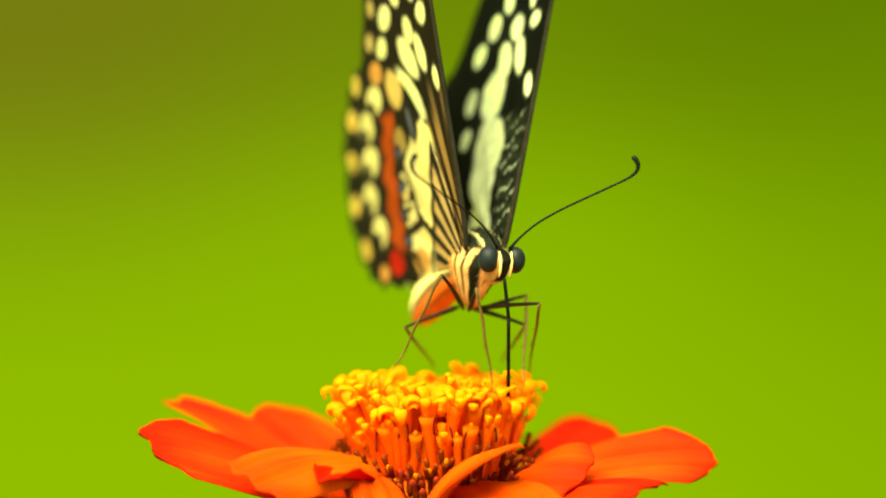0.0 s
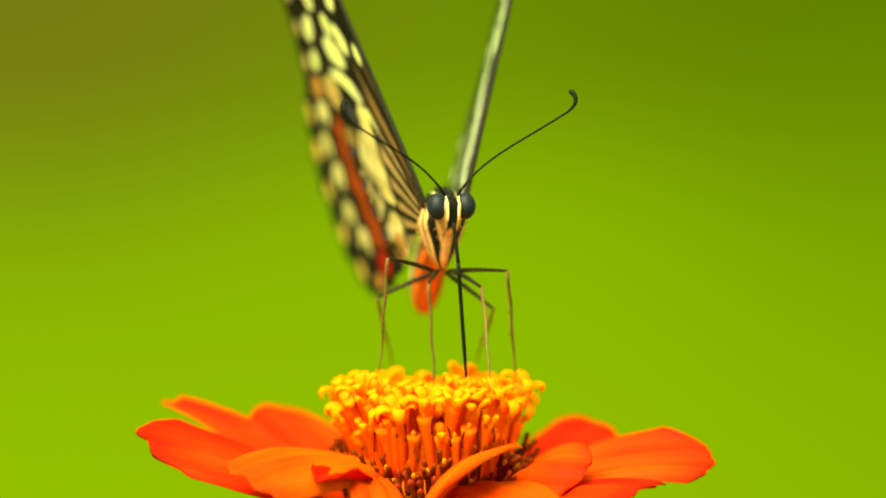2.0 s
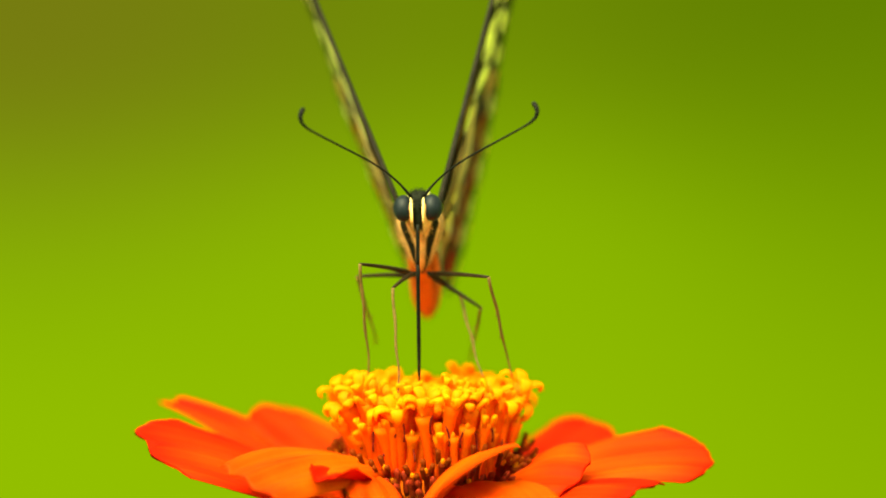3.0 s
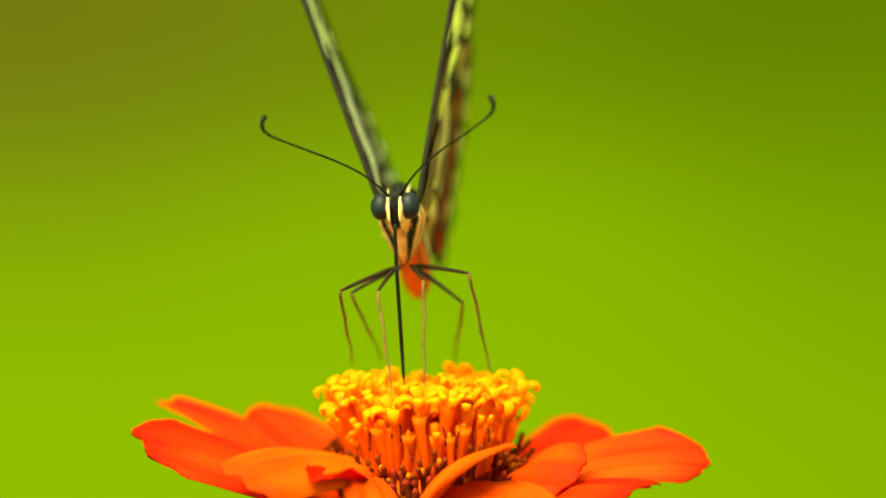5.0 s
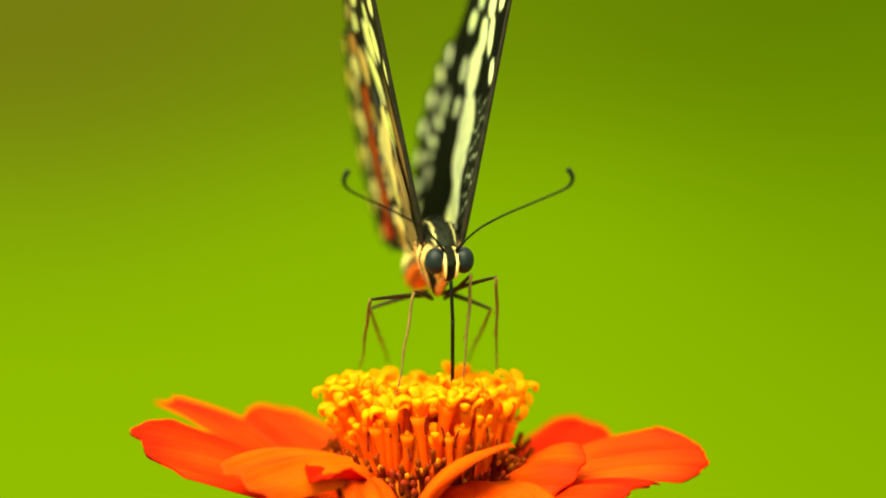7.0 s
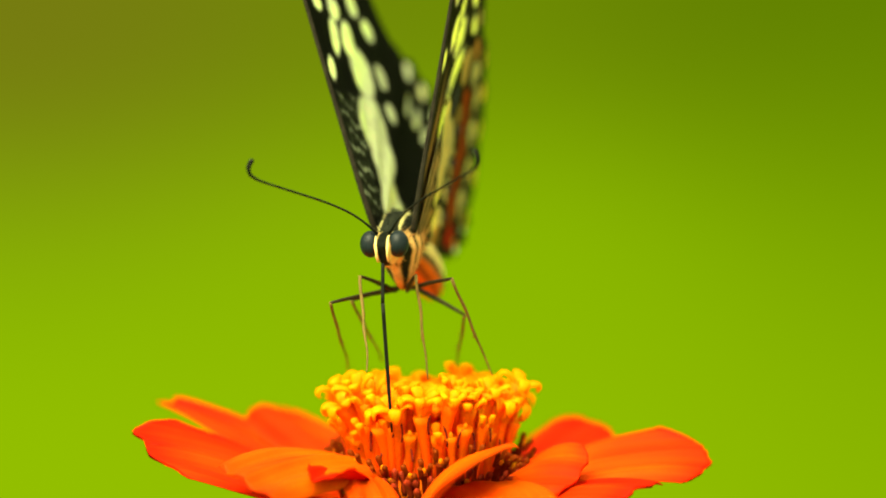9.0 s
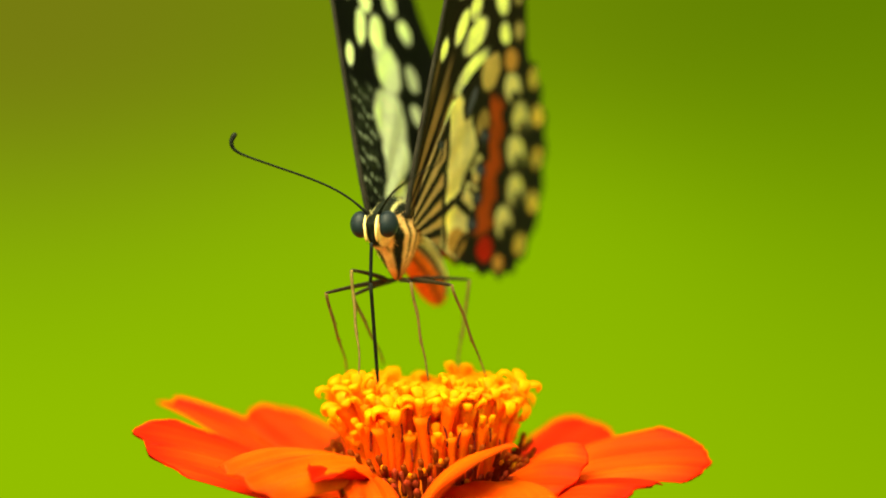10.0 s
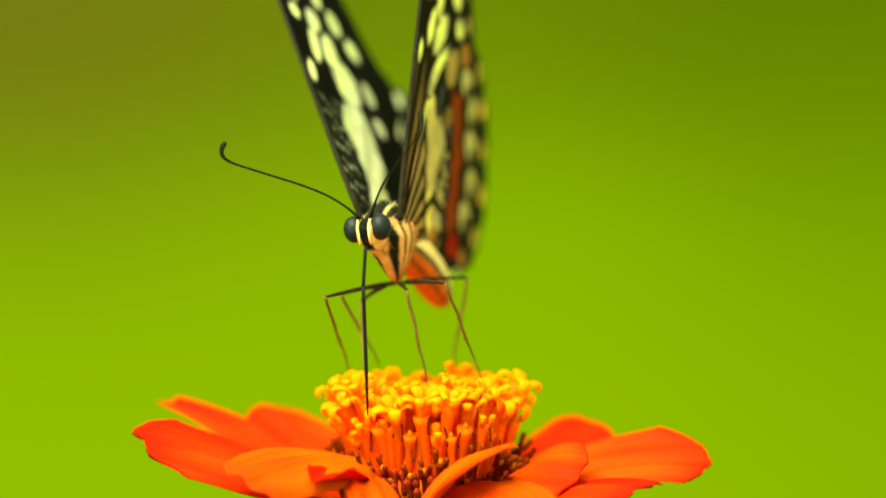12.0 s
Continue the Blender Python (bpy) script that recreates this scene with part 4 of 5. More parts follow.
def build_body():
    sh = Shape()
    rows, cols, n = [], [], 72
    for i in range(60):
        s = i / 59
        y = -4.9 + 9.4 * s
        bulge = math.sin(math.pi * min(1, max(0, 0.06 + 0.90 * s))) ** 0.55
        top = 0.8 + 2.8 * bulge - 1.1 * s
        bot = -0.9 - 3.5 * math.exp(-((y - 0.3) / 2.9) ** 2) * 1.0
        wid = 2.15 * bulge
        row = []
        for j in range(n):
            a = 2 * math.pi * j / n
            z = math.sin(a)
            zz = z * top if z > 0 else -z * bot
            w = wid * math.cos(a)
            if z < 0:
                w *= (1 - 0.55 * (-z) ** 1.3)
            row.append(Vector((w, y, zz)))
        rows.append(row)
        cols.append([thorax_tint(s, 0, p) for p in row])
    sh.grid(rows, cols, closed=True, caps=True)
    thorax = part("thorax", sh, FUR, FLY, "black and cream striped furry thorax")
    # soft hairs standing off the thorax
    rnd = random.Random(21)
    hair = Shape()
    for _ in range(1300):
        i, j = rnd.randrange(3, 56), rnd.randrange(n)
        p = rows[i][j].lerp(rows[i + 1][(j + 1) % n], rnd.random())
        if p.z < 0.6 and rnd.random() < 0.7 or p.z < -3.0:
            continue
        out = (rows[i][j] - Vector((0, rows[i][j].y, 0.3))).normalized()
        tip = p + (out * 0.5 + Vector((rnd.uniform(-0.25, 0.25), 0.6 + rnd.uniform(-0.25, 0.25), rnd.uniform(-0.3, 0.1)))) * rnd.uniform(0.3, 0.95)
        tint = cols[i][j]
        hair.sweep([p - out * 0.05, p.lerp(tip, 0.55) + out * 0.06, tip], [0.028, 0.02, 0.005], [0.028, 0.02, 0.005], side=(0.3, 1, 0.2), seg=3, tint=lambda k, g, q, c=tint: c)
    tagged(part("hair", hair, FUR, thorax), kind="stuff")
    sh = Shape()
    pts = bend(((0, 2.2, -0.8), (0, 8.0, -2.3), (0, 13.3, -6.9)), 26)
    rad = [2.05 * (0.78 + 0.30 * math.sin(math.pi * (0.15 + 0.7 * k / 25))) * (1 if k < 17 else math.sqrt(max(0.02, 1 - ((k - 17) / 8.3) ** 2))) * (1 + 0.02 * math.sin(k * 2.1)) for k in range(26)]
    sh.sweep(pts, [r * 0.72 for r in rad], rad, seg=36, tint=abdomen_tint)
    part("abdomen", sh, FUR, FLY, "cream abdomen, orange below, with black lines")
    sh = Shape()
    rows, cols = [], []
    for i in range(40):
        s = i / 39
        y = -7.35 + 2.9 * s
        r = math.sqrt(max(0.03, 1 - (1 - s) ** 2.6))
        row = []
        for j in range(110):
            a = 2 * math.pi * j / 64
            z = math.sin(a)
            row.append(Vector((1.5 * r * math.cos(a) * (1 - (0.45 if z < 0 else 0.0) * abs(z)), y - 0.25 * z, (0.65 + 1.25 * r * z) if z > 0 else 0.65 + 2.1 * r * z)))
        rows.append(row)
        cols.append([head_tint(0, 0, p) for p in row])
    sh.grid(rows, cols, closed=True, caps=True)
    head = part("head", sh, FUR, FLY, "black head with two cream lines and orange face")
    for sx in (-1, 1):
        sh = Shape()
        rows = []
        for i in range(17):
            la = math.pi * i / 16
            rows.append([Vector((sx * (1.28 + 0.95 * math.cos(la)), -6.15 + 1.06 * math.sin(la) * math.cos(b), 0.92 + 1.22 * math.sin(la) * math.sin(b))) for b in (2 * math.pi * j / 28 for j in range(28))])
        sh.grid(rows, closed=True, caps=True)
        part("eye", sh, EYE, head, "round black compound eye")
        # furry palp in front of the face
        sh = Shape()
        sh.sweep(bend(((sx * 0.50, -6.95, -0.6), (sx * 0.50, -7.65, 0.4), (sx * 0.58, -6.9, 1.75)), 10), [0.06, 0.09, 0.11, 0.12, 0.12, 0.12, 0.12, 0.11, 0.09, 0.05], [0.06, 0.1, 0.12, 0.12, 0.12, 0.12, 0.12, 0.1, 0.08, 0.04], side=(1, 0, 0), seg=10,
                 tint=lambda k, g, p: mixed((0.70, 0.38, 0.12), (0.72, 0.58, 0.22), float(step(0.2, 0.6, np.float64(k)))))
        part("palp", sh, FUR, head, "cream and orange palp")
        # antenna: thin rod, bowed a little, with a hooked club; it runs along its own z
        sh = Shape()
        shape = ((0.0, 0.0), (1.5, 0.35), (3.5, 0.5), (6.0, 0.25), (9.0, -0.3), (11.5, -0.75), (12.8, -0.95), (13.6, -0.85), (14.0, -0.4), (14.05, 0.1), (13.95, 0.5))
        k = np.linspace(0, len(shape) - 1, 41)
        pts = [(float(np.interp(q, range(len(shape)), [c[1] for c in shape])), 0.0, float(np.interp(q, range(len(shape)), [c[0] for c in shape]))) for q in k]
        for _ in range(3):
            pts = [pts[0]] + [tuple((u + 2 * v + w) / 4 for u, v, w in zip(pts[i - 1], pts[i], pts[i + 1])) for i in range(1, 40)] + [pts[40]]
        rad = [float(np.interp(q, (0, 0.5, 1, 5, 6, 8, 9.2, 9.8, 10), (0.16, 0.13, 0.10, 0.10, 0.12, 0.21, 0.25, 0.2, 0.06))) for q in k]
        sh.sweep(pts, rad, rad, side=(0, 1, 0), seg=8)
        ANTENNAE[sx] = part("antenna", sh, DARK, FLY, "black clubbed antenna")


build_body()


# wings: u runs along the front edge from the root, v towards the tail
FORE_EDGE = [(-0.3, 0.6), (3, -0.5), (10, -1.2), (20, -2.0), (30, -2.6), (38, -2.2), (42.5, 0.3), (42.6, 4.0), (38, 8.0), (31, 11.6), (24, 15.0), (18.5, 18.2), (15.2, 18.8), (11.5, 15.6), (6, 9.0), (1.5, 3.4)]
HIND_EDGE = [(0.2, 0.8), (5.4, 1.2), (9.9, 3.0), (13.9, 5.3), (17.2, 8.4), (19.4, 12.2), (19.9, 16.2), (18.9, 20.2), (16.1, 24.0), (12.1, 26.7), (7.1, 27.9), (2.1, 26.4), (-0.5, 23.1), (-1.4, 18.1), (-1.5, 12.1), (-1.0, 5.6), (-0.8, 2.4)]
PALE = (0.88, 0.98, 0.62)
WCREAM = (0.94, 0.92, 0.46)


def fore_above(u, v):
    u, v = u - 0.25, v / 0.88
    c = np.tile(np.array(BLACK) * 0.6, (len(u), 1))
    # powdered cross lines in the cell
    cell = step(1.0, 2.5, u) * (1 - step(12.2, 13.4, u)) * step(-0.5, 0.1, v + 0.03 * u) * (1 - step(3.2, 4.2, v - 0.02 * u))
    phase = 4.1 * u + 1.6 * v + 1.1 * np.sin(2.1 * v + 0.9 * u)
    stroke = step(0.80, 0.97, np.sin(phase) * 0.5 + 0.5) * step(-0.25, 0.35, wobble(u, 1.7 * v, 1.5))
    c = lay(c, 0.30 * cell * step(0.3, 0.8, wobble(u, v, 3.1) * 0.5 + 0.5), (0.10, 0.13, 0.06))
    c = lay(c, 0.8 * cell * stroke, (0.62, 0.72, 0.46))
    for s in ((15.4, 0.0, 1.2, 0.8, 20), (18.7, 3.2, 2.05, 1.1, 20), (18.5, 6.6, 2.0, 1.55, 20), (15.4, 8.2, 2.5, 2.8, 18), (10.4, 7.4, 2.9, 3.5, -8), (7.0, 7.9, 2.9, 2.9, -4), (4.2, 7.6, 2.8, 2.6, -6), (2.2, 6.4, 2.2, 2.3, -30),
              (21.6, 4.8, 1.3, 1.3, 20), (21.8, 0.6, 0.8, 1.1, 10), (22.4, 10.6, 1.25, 1.5, 20), (20.0, 13.5, 1.1, 1.5, 25), (15.5, 14.0, 1.2, 1.5, 25), (11.8, 13.9, 1.0, 1.2, 30), (24.6, 7.6, 1.3, 1.1, 15), (24.0, 1.8, 1.0, 0.7, 0)):
        c = lay(c, spot(u, v, *s), PALE)
    for k in range(5):
        c = lay(c, spot(u, v, 26.8 + 2.6 * k, 8.0 - 1.1 * k, 1.0, 0.8, 30), PALE)
        c = lay(c, spot(u, v, 27.0 + 2.4 * k, 2.4 + 0.5 * (k % 2), 1.1, 0.7, 20), PALE)
    return c


def fore_below(u, v):
    u = u - 0.6
    c = np.tile(np.array((0.020, 0.014, 0.007)), (len(u), 1))
    # fine light rays out of the root
    ang = np.degrees(np.arctan2(v + 0.6, u + 3.0))
    ray = step(0.30, 0.66, np.cos(np.radians(ang * 40 + 6 * wobble(u, v, 0.7))) * 0.5 + 0.5) * (1 - step(10.0, 13.5, u)) * step(1.0, 4.0, ang)
    c = lay(c, 0.62 * ray, (0.62, 0.36, 0.10))
    tip = step(9.0, 13.0, u) * step(0.55, 0.95, np.cos(np.radians(ang * 46)) * 0.5 + 0.5) * (1 - step(13.0, 16.0, u)) * (1 - step(10, 14, ang))
    c = lay(c, 0.5 * tip, (0.40, 0.25, 0.09))
    for s in ((15.2, -0.1, 1.15, 0.8, 8), (18.0, 2.4, 1.9, 0.95, 16), (18.0, 5.6, 2.7, 1.3, 42), (14.8, 6.6, 3.6, 1.2, 42), (9.9, 4.2, 1.8, 0.7, 14), (20.4, 4.5, 1.4, 1.2, 30), (21.4, 0.7, 1.1, 1.2, 10),
              (22.5, 9.6, 1.1, 1.5, 20), (20.0, 11.6, 0.95, 1.3, 25), (24.2, 6.4, 1.3, 1.1, 20), (24.0, 2.4, 1.3, 0.8, 10)):
        c = lay(c, spot(u, v, *s), WCREAM)
    for k in range(6):
        c = lay(c, spot(u, v, 21.0 + 3.0 * k, 14.4 - 1.75 * k, 0.8, 0.9, 30), (0.74, 0.56, 0.18))
        c = lay(c, spot(u, v, 26.8 + 2.6 * k, 7.4 - 1.0 * k, 1.1, 0.9, 30), WCREAM)
    return c


def rim_position(u, v):
    """Distance from the scalloped rim of the hindwing and the place along it, in cells."""
    line = smooth_loop(HIND_EDGE, 10)[60:121]
    k = np.arange(1, 25)[:, None]
    line = np.r_[line[0] + np.array([[0.28, -0.28]]) * k[::-1], line, line[-1] + np.array([[-0.38, -0.12]]) * k]
    seg = np.r_[0, np.cumsum(np.hypot(*np.diff(line, axis=0).T))]
    best, at = np.full(len(u), 1e9), np.zeros(len(u))
    for p, s in zip(line, seg):
        d = np.hypot(u - p[0], v - p[1])
        at = np.where(d < best, s, at)
        best = np.minimum(best, d)
    return best / 1.15, at / 3.45 + 0.15


def vein(u, v, a, b, wide):
    """A dark line from a to b."""
    du, dv = b[0] - a[0], b[1] - a[1]
    k = np.clip(((u - a[0]) * du + (v - a[1]) * dv) / (du * du + dv * dv), 0, 1)
    away = np.hypot(u - a[0] - k * du, v - a[1] - k * dv) + 0.12 * wobble(u, v, 1.6)
    return 1 - step(wide, wide + 0.3, away)


def hind_below(u, v):
    u, v = u - 0.9, v + 0.4
    blk = np.array((0.018, 0.015, 0.009))
    rust, yellow, cream = (0.48, 0.075, 0.006), (0.92, 0.68, 0.12), (0.94, 0.84, 0.34)
    c = np.tile(blk, (len(u), 1))
    mid = 15.6 - 0.026 * (u - 3.0) ** 2  # the middle of the rust band
    off = v - mid + 0.3 * wobble(u, v, 1.1)
    inner = 4.2 + 0.37 * (8.2 - u)  # where the cream disc begins
    # brown and cream rays by the body, then the cream cells cut by veins
    ang = np.degrees(np.arctan2(v + 0.6, u + 4.0))
    ray = step(0.30, 0.70, np.sin(np.radians(ang * 30 + 40)) * 0.5 + 0.5 + 0.12 * wobble(u, v, 1.4))
    c = lay(c, 0.9 * ray * (1 - step(-0.3, 0.3, v - inner)) * (1 - step(11.0, 13.0, u)), (0.74, 0.52, 0.19))
    c = lay(c, step(-0.1, 0.4, v - inner) * (1 - step(-2.7, -2.2, off)) * (1 - step(11.2, 12.0, u + 0.35 * (v - 6))), cream)
    c = lay(c, spot(u, v, -0.8, 11.3, 1.3, 2.0, 0), (0.78, 0.46, 0.10))
    for p, q, w in (((9.0, 4.0), (1.2, 6.9), 0.22), ((10.6, 9.0), (8.6, 11.4), 0.3), ((8.6, 11.4), (5.4, 10.3), 0.22), ((5.4, 10.3), (3.3, 9.8), 0.25), ((3.3, 9.8), (1.3, 7.2), 0.28), ((5.4, 10.3), (5.3, 13.4), 0.4), ((2.7, 9.4), (2.2, 13.4), 0.32),
                    ((8.4, 11.4), (8.0, 13.4), 0.35), ((1.3, 7.2), (-1.9, 9.0), 0.2), ((0.0, 12.6), (-1.8, 11.8), 0.3), ((4.4, 11.2), (3.9, 13.6), 0.1)):
        c = lay(c, vein(u, v, p, q, w), blk)
    # eye spot of the front cell, dusted blue
    c = lay(c, spot(u, v, 15.5, 10.1, 2.0, 1.75, 30), (0.86, 0.62, 0.17))
    c = lay(c, spot(u, v, 12.2, 7.5, 2.3, 1.3, 12), blk)
    c = lay(c, 0.75 * spot(u, v, 12.0, 7.7, 1.5, 0.5, 12), (0.16, 0.17, 0.22))
    c = lay(c, 0.5 * spot(u, v, 10.6, 11.0, 1.4, 1.2, 0), (0.78, 0.52, 0.12))
    # rust band, its inner edge set with dark blue-grey crescents
    c = lay(c, stripe_mask(off + 0.5 * wobble(u, v, 0.8) + 0.45 * np.sin(2.1 * u + 0.5), -1.5, 1.35, 0.3) * step(0.2, 1.2, u) * (1 - step(12.8, 14.2, u)), rust)
    for p in ((9.6, 11.9), (6.5, 12.7), (3.9, 13.4), (1.4, 13.6)):
        c = lay(c, spot(u, v, *p, 0.8, 1.1, 0), (0.03, 0.03, 0.035))
        c = lay(c, 0.8 * spot(u, v, p[0], p[1] - 0.1, 0.35, 0.65, 0), (0.12, 0.14, 0.19))
    c = lay(c, spot(u, v, 5.6, 12.1, 0.55, 0.6, 0), (0.78, 0.6, 0.2))
    # cream crescents with a dark notch, then the yellow spots of the rim
    for cu, cv, ru, rv in ((15.2, 15.4, 1.35, 1.9), (13.1, 18.8, 1.45, 2.2), (9.8, 19.3, 1.5, 2.3), (6.5, 21.2, 1.5, 2.2), (3.1, 19.9, 1.5, 1.9)):
        c = lay(c, spot(u, v, cu, cv, ru, rv, 10), (0.94, 0.86, 0.32))
        c = lay(c, spot(u, v, cu - 0.8, cv + 1.0, ru * 0.6, 1.15, 10), blk)
    for p in ((17.4, 19.9), (14.4, 22.9), (10.6, 24.9), (6.5, 26.2), (2.0, 25.0)):
        c = lay(c, spot(u, v, *p, 1.05, 1.4, 0), yellow)
    c = lay(c, spot(u, v, 17.6, 13.8, 1.1, 1.5, 0), (0.80, 0.40, 0.08))
    c = lay(c, spot(u, v, -0.2, 17.4, 1.25, 1.7, 0), (0.55, 0.018, 0.004))
    c = lay(c, spot(u, v, -0.8, 20.9, 0.8, 1.1, 0), (0.85, 0.42, 0.08))
    return c


def stripe_mask(x, lo, hi, soft):
    return step(lo - soft, lo + soft, x) * (1 - step(hi - soft, hi + soft, x))


def hind_above(u, v):
    d, at = rim_position(u, v)
    cell = at - np.floor(at) - 0.5
    c = np.tile(np.array(BLACK), (len(u), 1))
    c = lay(c, stripe_mask(v + 0.25 * u, 4.2, 9.8, 0.5) * step(-0.4, 0.7, u), PALE)
    c = lay(c, (1 - step(0.85, 1.1, np.hypot((d - 4.9) / 1.2, cell / 0.30))), PALE)
    c = lay(c, (1 - step(0.85, 1.1, np.hypot((d - 1.3) / 0.9, cell / 0.26))), PALE)
    c = lay(c, spot(u, v, -1.7, 15.6, 1.9, 1.5, 0), (0.45, 0.03, 0.008))
    return c


def wing(edge, middle, above, below, mirror, scallop, cells, camber, veins):
    """A thin wing with its two painted sides; mirror: -1 for the other side of the body."""
    line = smooth_loop(edge, 26)
    n = len(line)
    if scallop:
        nx = np.roll(line, -1, 0) - np.roll(line, 1, 0)
        nx /= np.hypot(*nx.T)[:, None]
        k = np.arange(n)
        on = step(0.28 * n, 0.32 * n, k) * (1 - step(0.78 * n, 0.82 * n, k))
        line = line + np.c_[nx[:, 1], -nx[:, 0]] * (scallop * on * np.cos(2 * math.pi * k / n * cells))[:, None] * -1
    mid = np.array(middle)
    rings = 104
    f = (np.arange(rings) + 0.02) / (rings - 1 + 0.02)
    uv = mid + (line - mid)[None] * f[:, None, None]
    u, v = uv[..., 0].ravel(), uv[..., 1].ravel()
    # gentle camber, with ridges along the veins
    ang = np.arctan2(v - 0.5, u + 2.0)
    r = np.hypot(u, v)
    w = camber * np.sin(np.clip(u / 40, 0, 1) * math.pi) + 0.05 * np.cos(ang * veins) * step(2, 8, r) + 0.25 * np.sin(0.22 * v + 0.1 * u) * step(4, 18, v)
    edge_thin = np.repeat(0.07 - 0.04 * f, n)
    ca, cb = above(u, v), below(u, v)
    sh = Shape()
    tops = np.c_[u * mirror, v, w + edge_thin].reshape(rings, n, 3)
    unders = np.c_[u * mirror, v, w - edge_thin].reshape(rings, n, 3)
    sh.grid(tops, ca.reshape(rings, n, 3), closed=True)
    sh.grid(unders, cb.reshape(rings, n, 3), closed=True)
    off, last = rings * n, (rings - 1) * n
    sh.f = sh.f[: (rings - 1) * n] + [tuple(reversed(q)) for q in sh.f[(rings - 1) * n:]]
    sh.f += [(last + j, last + (j + 1) % n, off + last + (j + 1) % n, off + last + j) for j in range(n)]
    sh.f += [tuple(reversed(range(n))), tuple(off + j for j in range(n))]
    if mirror < 0:
        sh.f = [tuple(reversed(q)) for q in sh.f]
    return sh, line


WINGS = {}


def build_wings():
    for sx in (1, -1):
        sh, _ = wing(FORE_EDGE, (18, 7), fore_above, fore_below, sx, 0.0, 0, 0.0, 26)
        fw = part("forewing", sh, WING, FLY, "black forewing with pale greenish cream spots")
        sh = Shape()
        pts = [(sx * p[0], p[1] - 0.05, 0.0) for p in smooth_loop(FORE_EDGE, 12)[2:66:2]]
        k = len(pts)
        sh.sweep(pts, [0.34 - 0.22 * i / k for i in range(k)], [0.30 - 0.2 * i / k for i in range(k)], side=(0, 1, 0), seg=8)
        part("costal_vein", sh, COSTA, fw, "thick black front vein")
        sh, _ = wing(HIND_EDGE, (6, 14), hind_above, hind_below, sx, 0.32, 24, 0.0, 22)
        hw = part("hindwing", sh, WING, FLY, "cream and black hindwing with a rust band")
        WINGS[sx] = (fw, hw)


build_wings()

# legs: thigh and shin with foot, each leg of its own
THIGH, SHIN = (4.7, 8.8, 5.8), (9.5, 11.2, 9.2)  # front, middle, hind
LEGS = []


def leg_meshes(k):
    sh = Shape()
    rad = [0.16, 0.24, 0.25, 0.23, 0.21, 0.19, 0.17, 0.16, 0.12]
    sh.sweep([(0.12 * math.sin(i * 0.4), 0, THIGH[k] * i / 8) for i in range(9)], rad, rad, side=(0, 1, 0), seg=8)
    thigh = sh.mesh("thigh")
    sh = Shape()
    n = 15
    pts = [(0.16 * math.sin(3.1 * i / n) + (0.35 * max(0, i - 10) ** 2 / 16), 0.06 * math.sin(i), SHIN[k] * i / (n - 1)) for i in range(n)]
    rad = [0.16, 0.15, 0.14, 0.15, 0.16, 0.14, 0.13, 0.13, 0.15, 0.11, 0.10, 0.095, 0.09, 0.09, 0.05]
    sh.sweep(pts, rad, rad, side=(0, 1, 0), seg=8)
    for i in (5, 8):  # spurs
        p = Vector(pts[i])
        sh.sweep([p, p + Vector((-0.25, 0.05, 0.25)), p + Vector((-0.32, 0.08, 0.6))], [0.07, 0.05, 0.01], [0.07, 0.05, 0.01], side=(0, 1, 0), seg=5)
    return thigh, sh.mesh("shin")


def build_legs():
    made = [leg_meshes(k) for k in range(3)]
    for sx, feet, knees in ((-1, (FOOT_FRONT_A, FOOT_MID_A, FOOT_HIND_A), (KNEE_FRONT_A, KNEE_MID_A, KNEE_HIND_A)), (1, (FOOT_FRONT_B, FOOT_MID_B, FOOT_HIND_B), (KNEE_FRONT_B, KNEE_MID_B, KNEE_HIND_B))):
        for k, (rows, pole) in enumerate(zip(feet, knees)):
            leg = part("leg", made[k][0], FEMUR, FLY, "thin dark leg")
            low = part("shin", made[k][1], TIBIA, leg, "thin tan shin and foot")
            root = LEG_ROOT + Vector((sx * 0.55, (-1.3, 0.0, 1.2)[k], 0.25))
            LEGS.append((leg, low, root, pole, rows, THIGH[k], SHIN[k]))


build_legs()

# proboscis: a bent upper piece and a straight lower one
UPPER, LOWER = 3.6, 11.8
MOUTH = Vector((0.0, -7.1, -0.7))


def build_proboscis():
    sh = Shape()
    sh.sweep([(0.0, 0, UPPER * k / 7) for k in range(8)], [0.17] * 8, [0.17] * 8, side=(0, 1, 0), seg=8)
    up = part("proboscis", sh, DARK, FLY, "thin black proboscis")
    sh = Shape()
    sh.sweep([(0.0, 0, LOWER * k / 9) for k in range(10)], [0.18] * 7 + [0.16, 0.14, 0.07], [0.18] * 7 + [0.16, 0.14, 0.07], side=(0, 1, 0), seg=8)
    return up, part("proboscis_tip", sh, DARK, up)


PROBOSCIS = build_proboscis()


def spread_at(rows, t):
    """A row's values at a time between the given ones."""
    ts = [r[0] for r in rows]
    return [float(np.interp(t, ts, [r[i] for r in rows])) for i in range(1, len(rows[0]))]


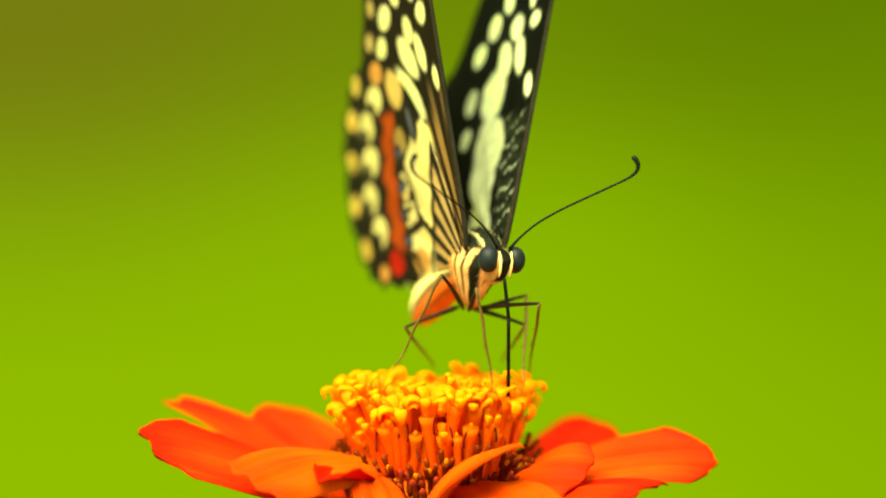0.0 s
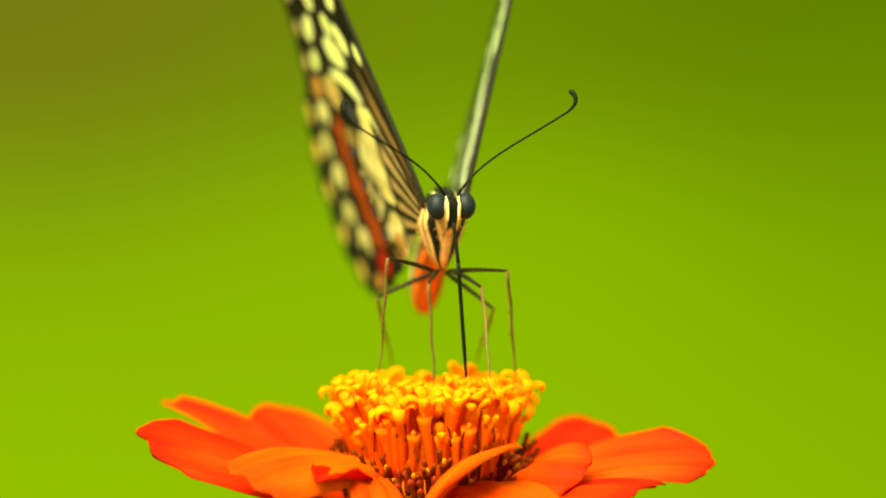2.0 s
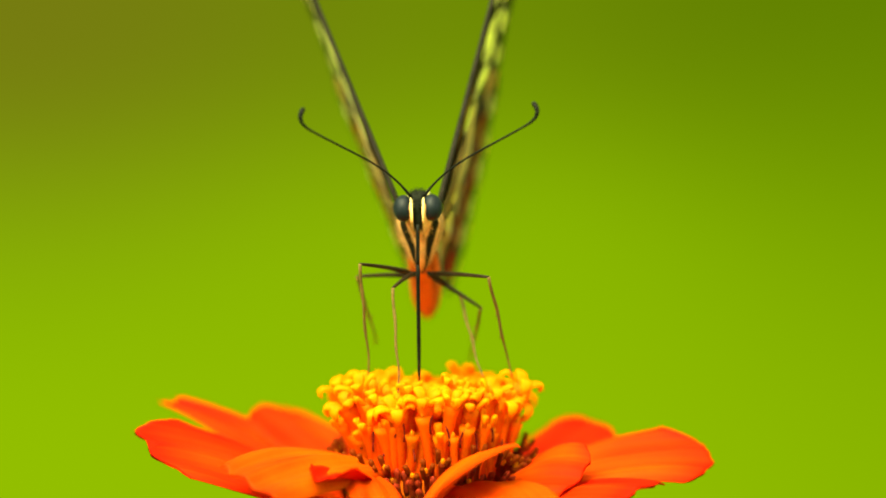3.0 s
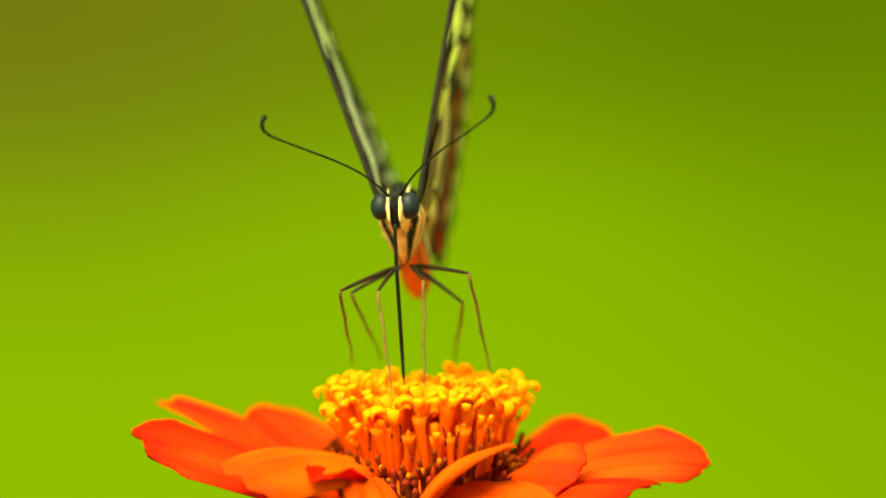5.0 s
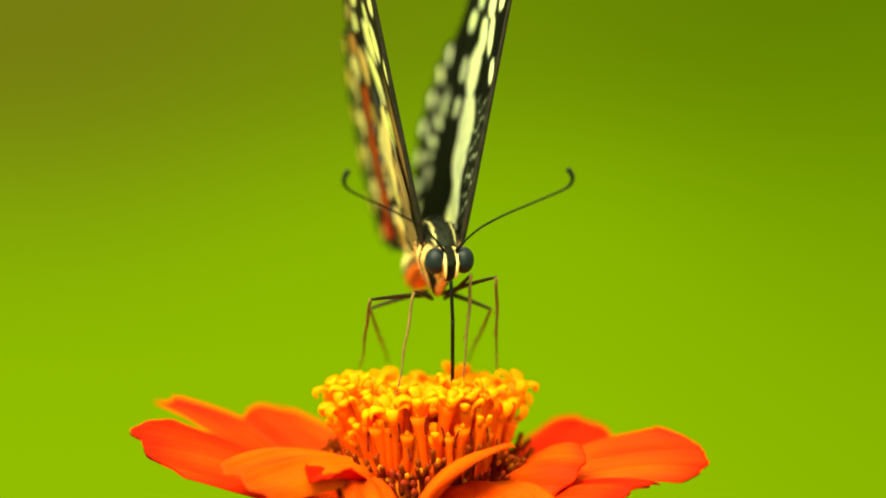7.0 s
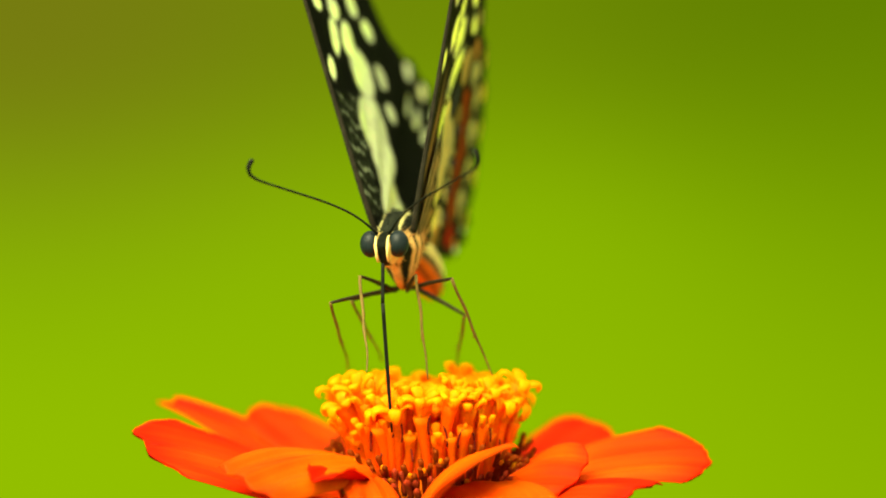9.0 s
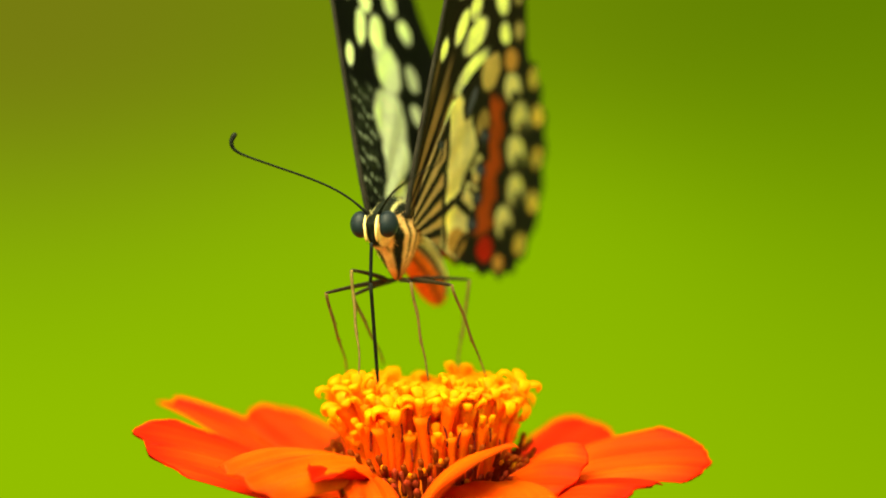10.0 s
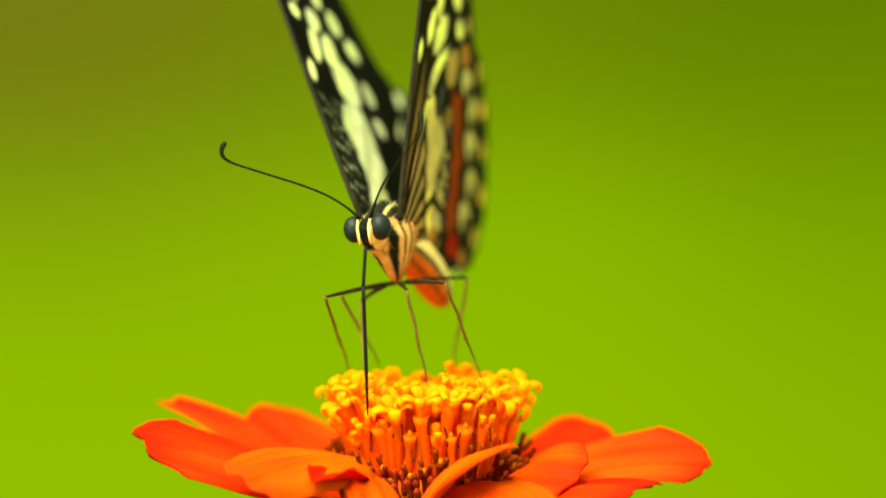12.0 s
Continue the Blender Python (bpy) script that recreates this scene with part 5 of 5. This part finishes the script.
def two_links(root, goal, pole, a, b):
    """Poses of two links, in mm, from root towards goal, the joint lying on the pole's side."""
    way = goal - root
    d = min(max(way.length, abs(a - b) + 0.05), a + b - 0.02)
    way.normalize()
    side = (pole - way * pole.dot(way)).normalized()
    x = (a * a - b * b + d * d) / (2 * d)
    joint = root + way * x + side * math.sqrt(max(0.0, a * a - x * x))
    end = root + way * d

    def stand(p, q):
        z = (q - p).normalized()
        sx = (side - z * side.dot(z))
        if sx.length < 1e-4:
            sx = way.cross(z)
        sx.normalize()
        y = z.cross(sx)
        m = Matrix((sx, y, z)).transposed().to_4x4()
        return Matrix.Translation(p * MM) @ m
    return stand(root, joint), stand(joint, end)


def motions():
    top = Matrix.Translation((0, 0, HEAD_Z))
    body = [(r[0], top @ pose(r[1] * MM, r[2] * MM, r[3] * MM, r[4], r[5], r[6])) for r in BODY_ROWS]
    walk(FLY, body)
    for sx in (1, -1):
        for ob, drop in ((WINGS[sx][0], 0.0), (WINGS[sx][1], -0.35)):
            rows = []
            for r in WING_ROWS:
                phi, twist = (r[2], r[4]) if sx > 0 else (r[1], r[3])
                rows.append((r[0], pose(sx * WING_ROOT.x * MM, WING_ROOT.y * MM, WING_ROOT.z * MM, HINGE, 0, 0) @ pose(0, 0, 0, 0, -sx * phi, 0) @ pose(0, 0, drop * MM, twist, 0, 0)))
            walk(ob, rows)
    for leg, low, root, pole, feet, long_a, long_b in LEGS:
        rows_a, rows_b = [], []
        for (t, m), r in zip(body, BODY_ROWS):
            goal = m.inverted() @ (top @ (Vector(spread_at(feet, t)) * MM)) / MM
            knee = m.inverted() @ (top @ (Vector(spread_at(pole, t)) * MM)) / MM
            a, b = two_links(root, goal, knee - root, long_a, long_b)
            rows_a.append((t, a))
            rows_b.append((t, a.inverted() @ b))
        walk(leg, rows_a)
        walk(low, rows_b)
    rows_a, rows_b = [], []
    for t, m in body:
        goal = m.inverted() @ (top @ (Vector(spread_at(PROBOSCIS_TIP, t)) * MM)) / MM
        way = goal - MOUTH
        goal = MOUTH + way.normalized() * (UPPER + LOWER - 0.12)
        a, b = two_links(MOUTH, goal, Vector((0, -1, -0.2)), UPPER, LOWER)
        rows_a.append((t, a))
        rows_b.append((t, a.inverted() @ b))
    walk(PROBOSCIS[0], rows_a)
    walk(PROBOSCIS[1], rows_b)
    for sx, tips in ((-1, ANTENNA_A), (1, ANTENNA_B)):
        rows = []
        for t, m in body:
            z = Vector(spread_at(tips, t)).normalized()
            x = Vector((0, 0, 1))
            x = (x - z * x.dot(z)).normalized()
            turn = Matrix((x, z.cross(x), z)).transposed().to_4x4()
            rows.append((t, Matrix.Translation(Vector((sx * 0.55, -6.4, 1.9)) * MM) @ turn))
        walk(ANTENNAE[sx], rows)
    walk(ROOT, [(t, pose(0, 0, 0, 0, math.degrees(dx * MM / HEAD_Z), 0)) for t, dx in SWAY])


motions()
